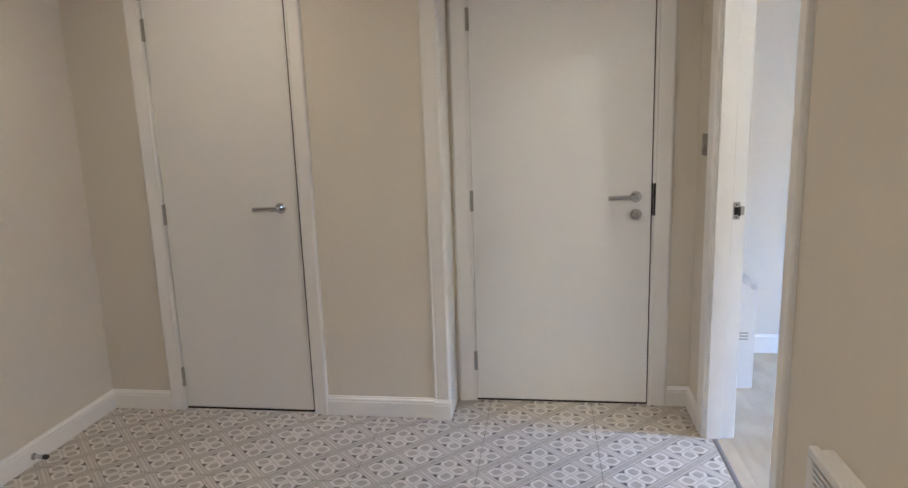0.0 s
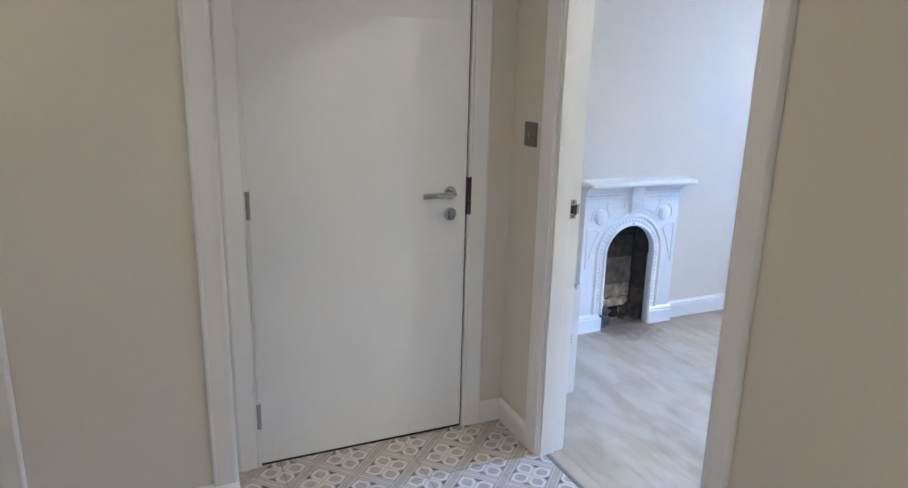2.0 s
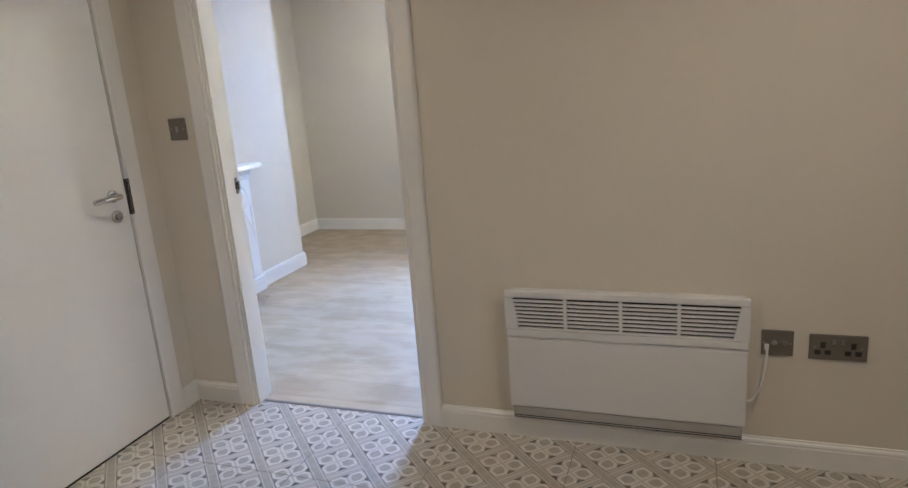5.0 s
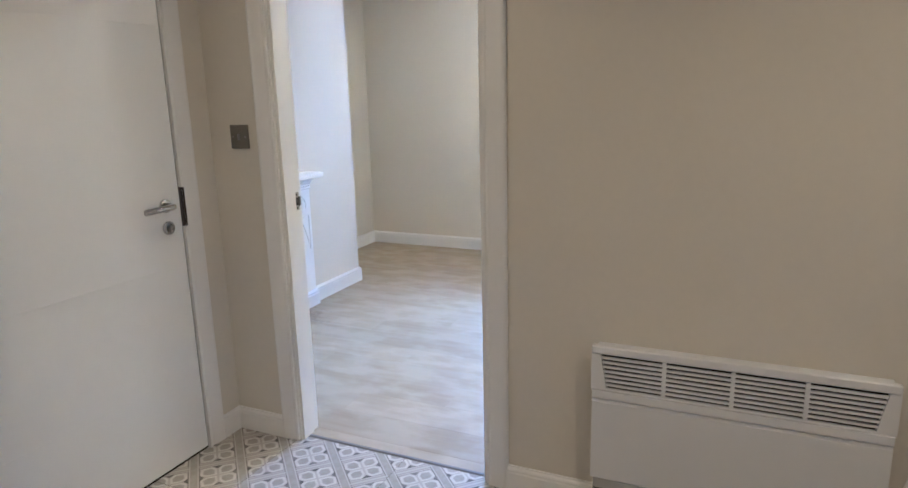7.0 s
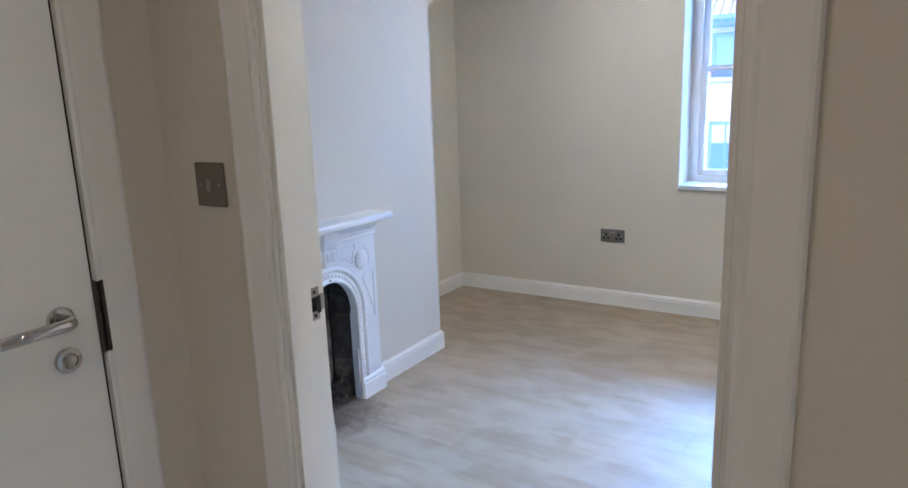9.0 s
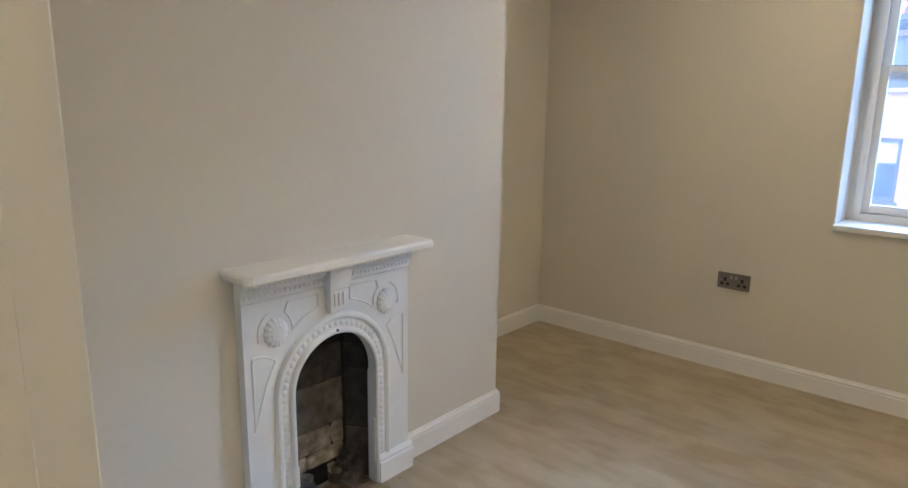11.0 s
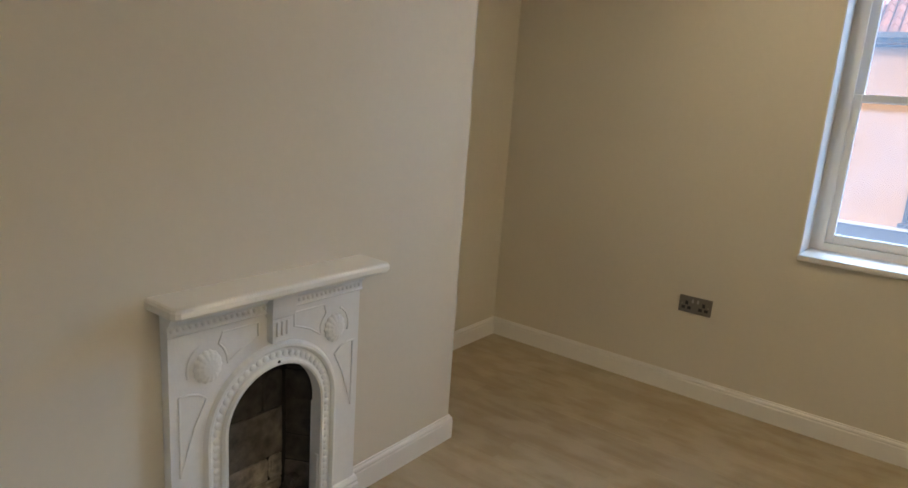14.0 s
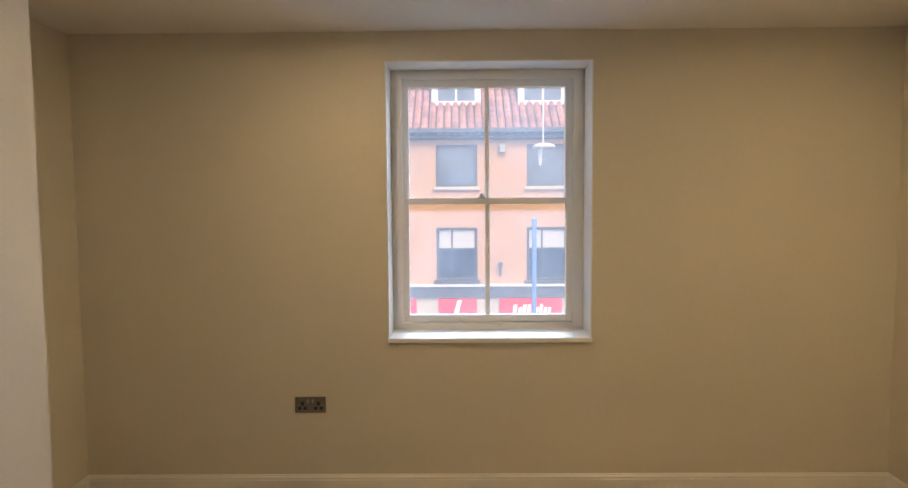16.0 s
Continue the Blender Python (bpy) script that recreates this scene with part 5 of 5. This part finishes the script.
for k, (x, y, z, sx_, sy_, sz_) in enumerate(((-0.06, 3.93, 0.001, 0.016, 0.012, 0.007), (0.075, 3.94, 0.001, 0.018, 0.012, 0.008), (0.118, 3.92, 0.001, 0.016, 0.020, 0.012))):
    part("broken_brick", shard(FX + x, y, z, (sx_, sy_, sz_), 30 + k), SMOKEBRICK, recess)
for k, (x0, x1, y0, y1, z0, z1, mat) in enumerate((
    (-0.150, -0.086, back - 0.040, back - 0.006, 0.001, 0.076, FIREBRICK), (-0.085, -0.014, back - 0.024, back - 0.004, 0.001, 0.072, SMOKEBRICK), (0.054, 0.092, back - 0.028, back - 0.004, 0.036, 0.074, FIREBRICK),
    (0.054, 0.100, back - 0.040, back - 0.004, 0.001, 0.033, MORTAR), (0.094, 0.150, back - 0.050, back - 0.006, 0.001, 0.088, SMOKEBRICK), (-0.060, 0.052, back - 0.034, back - 0.004, 0.001, 0.012, FIREBRICK),
    (-0.172, -0.120, 3.895, 3.935, 0.001, 0.060, SMOKEBRICK), (0.128, 0.170, 3.890, 3.930, 0.001, 0.095, SOOTBRICK))):
    part("broken_brick", rough_block(FX + x0, FX + x1, y0, y1, z0, z1, 0.0055, 140 + k), mat, recess)
# Loose rubble: grey slate lumps spilling out at one foot of the opening, bricks slumped against the other.
for k, (x, y, z, w, d, h, turn, lean, mat) in enumerate((
    (-0.158, 3.862, 0.020, 0.080, 0.055, 0.036, 0.3, 0.10, SLATE), (-0.150, 3.850, 0.060, 0.096, 0.050, 0.030, -0.4, -0.20, SLATE), (-0.172, 3.846, 0.090, 0.074, 0.044, 0.022, 0.7, 0.30, SLATE),
    (-0.120, 3.862, 0.098, 0.070, 0.044, 0.020, -0.2, -0.28, SLATE), (-0.098, 3.895, 0.028, 0.060, 0.050, 0.050, 0.2, 0.15, SMOKEBRICK), (-0.125, 3.905, 0.118, 0.080, 0.050, 0.030, -0.2, 0.28, SMOKEBRICK),
    (0.120, 3.915, 0.020, 0.085, 0.055, 0.036, 0.35, -0.12, SMOKEBRICK), (0.132, 3.920, 0.060, 0.085, 0.055, 0.038, -0.3, 0.20, SOOTBRICK), (0.118, 3.932, 0.100, 0.080, 0.050, 0.040, 0.5, -0.25, SOOTBRICK),
    (0.142, 3.922, 0.142, 0.060, 0.045, 0.044, 0.1, 0.30, SOOTBRICK), (0.078, 3.945, 0.018, 0.055, 0.040, 0.030, -0.6, 0.10, SOOTBRICK), (0.088, 3.952, 0.056, 0.060, 0.040, 0.034, 0.4, -0.2, SMOKEBRICK))):
    bm = rough_block(-w / 2, w / 2, -d / 2, d / 2, -h / 2, h / 2, 0.0068, 300 + k)
    bm.transform(pose(FX + x, y, z, lean * 40, lean * 55, math.degrees(turn)))
    part("rubble_stone" if mat is SLATE else "broken_brick", bm, mat, recess)
# Thin grey slate chips leaning against the foot of the opening.
for k, (x, y, w, h, lean) in enumerate(((-0.150, 3.878, 0.075, 0.125, 0.02), (-0.108, 3.892, 0.070, 0.105, 0.03), (0.128, 3.885, 0.050, 0.070, 0.03))):
    r = random.Random(200 + k)
    ring = [(w / 2 * math.cos(a) * r.uniform(0.75, 1.1), h / 2 + h / 2 * math.sin(a) * r.uniform(0.8, 1.05)) for a in [2 * math.pi * q / 9 for q in range(9)]]
    bm = bmesh.new()
    ring_sweep(bm, [[(FX + x + u, y + o + lean * v / h, 0.002 + v) for u, v in ring] for o in (0, 0.006)])
    part("slate_chip", bm, SLATE, recess, "grey chip of slate")
bm = bmesh.new()
for k in range(260):
    x, y = FX + rng.gauss(0, 0.10), 3.88 - abs(rng.gauss(0, 0.10)) + 0.12 * rng.random()
    if abs(x - FX) > AR - 0.02 and y > 3.80:
        continue
    s = rng.uniform(0.0012, 0.0042)
    c = Vector((x, y, (0.0012 if y > 3.862 else 0.0003) + s * 0.4))
    vs = [bm.verts.new(c + Vector(d) * s * rng.uniform(0.7, 1.3)) for d in ((1, 0, 0), (-0.5, 0.9, 0), (-0.5, -0.9, 0), (0, 0, 0.9))]
    for f in ((0, 1, 3), (1, 2, 3), (2, 0, 3), (0, 2, 1)):
        bm.faces.new([vs[i] for i in f])
tagged(mesh_object("brick_grit", bm, RUBBLE), "brown grit and soot spilt before the fireplace", "grit", kind="stuff")

# ---- floor tiles and planks, last ----
TS, TX, TY, JOINT = 0.5, 0.232, 2.296, 0.0024


def floor_piece(name, cache, x0, x1, y0, y1, z1, mat, parent, thick=0.010, soft=1.0):
    """A flat piece with a small chamfer; alike sizes share one mesh."""
    key = (round(x1 - x0, 4), round(y1 - y0, 4))
    if key not in cache:
        w, d, c = (x1 - x0) / 2, (y1 - y0) / 2, 0.0012
        bm = bmesh.new()
        ring_sweep(bm, [[(-ww, -dd, z), (ww, -dd, z), (ww, dd, z), (-ww, dd, z)] for ww, dd, z in ((w, d, -thick), (w, d, -c), (w - c * soft, d - c * soft, 0))])
        bmesh.ops.recalc_face_normals(bm, faces=bm.faces)
        me = bpy.data.meshes.new(name)
        bm.to_mesh(me)
        bm.free()
        me.materials.append(mat)
        cache[key] = me
    ob = new(name, cache[key])
    ob.parent = parent
    ob.location = ((x0 + x1) / 2, (y0 + y1) / 2, z1)
    return ob


tiles, i0, j0 = {}, -6, -8
for i in range(i0, 2):
    for j in range(j0, 3):
        x0, x1 = max(TX + TS * i, HALL_W), min(TX + TS * (i + 1), 0.7365)
        y0, y1 = max(TY + TS * j, HALL_S), min(TY + TS * (j + 1), 3.20)
        if x1 - x0 > 0.02 and y1 - y0 > 0.02:
            floor_piece("tile", tiles, x0 + JOINT / 2, x1 - JOINT / 2, y0 + JOINT / 2, y1 - JOINT / 2, 0.0, TILE, hall_floor)

planks, x, col = {}, 0.7515, 0
rng = random.Random(11)
while x < ROOM_E:
    x1 = min(x + 0.190, ROOM_E) if col else ROOM_W
    y = ROOM_S - (0.35 + 0.43 * (col % 3))
    while y < ALCOVE:
        y1 = y + 1.29
        a, b = max(y, ROOM_S), min(y1, ALCOVE if x1 > BREAST_E else 3.98)
        if x < 0.80:
            a, b = max(a, DW[0]), min(b, DW[1])
        if b - a > 0.03:
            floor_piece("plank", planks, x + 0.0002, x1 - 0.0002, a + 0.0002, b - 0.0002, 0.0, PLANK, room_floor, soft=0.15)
        y = y1
    x, col = x1, col + 1
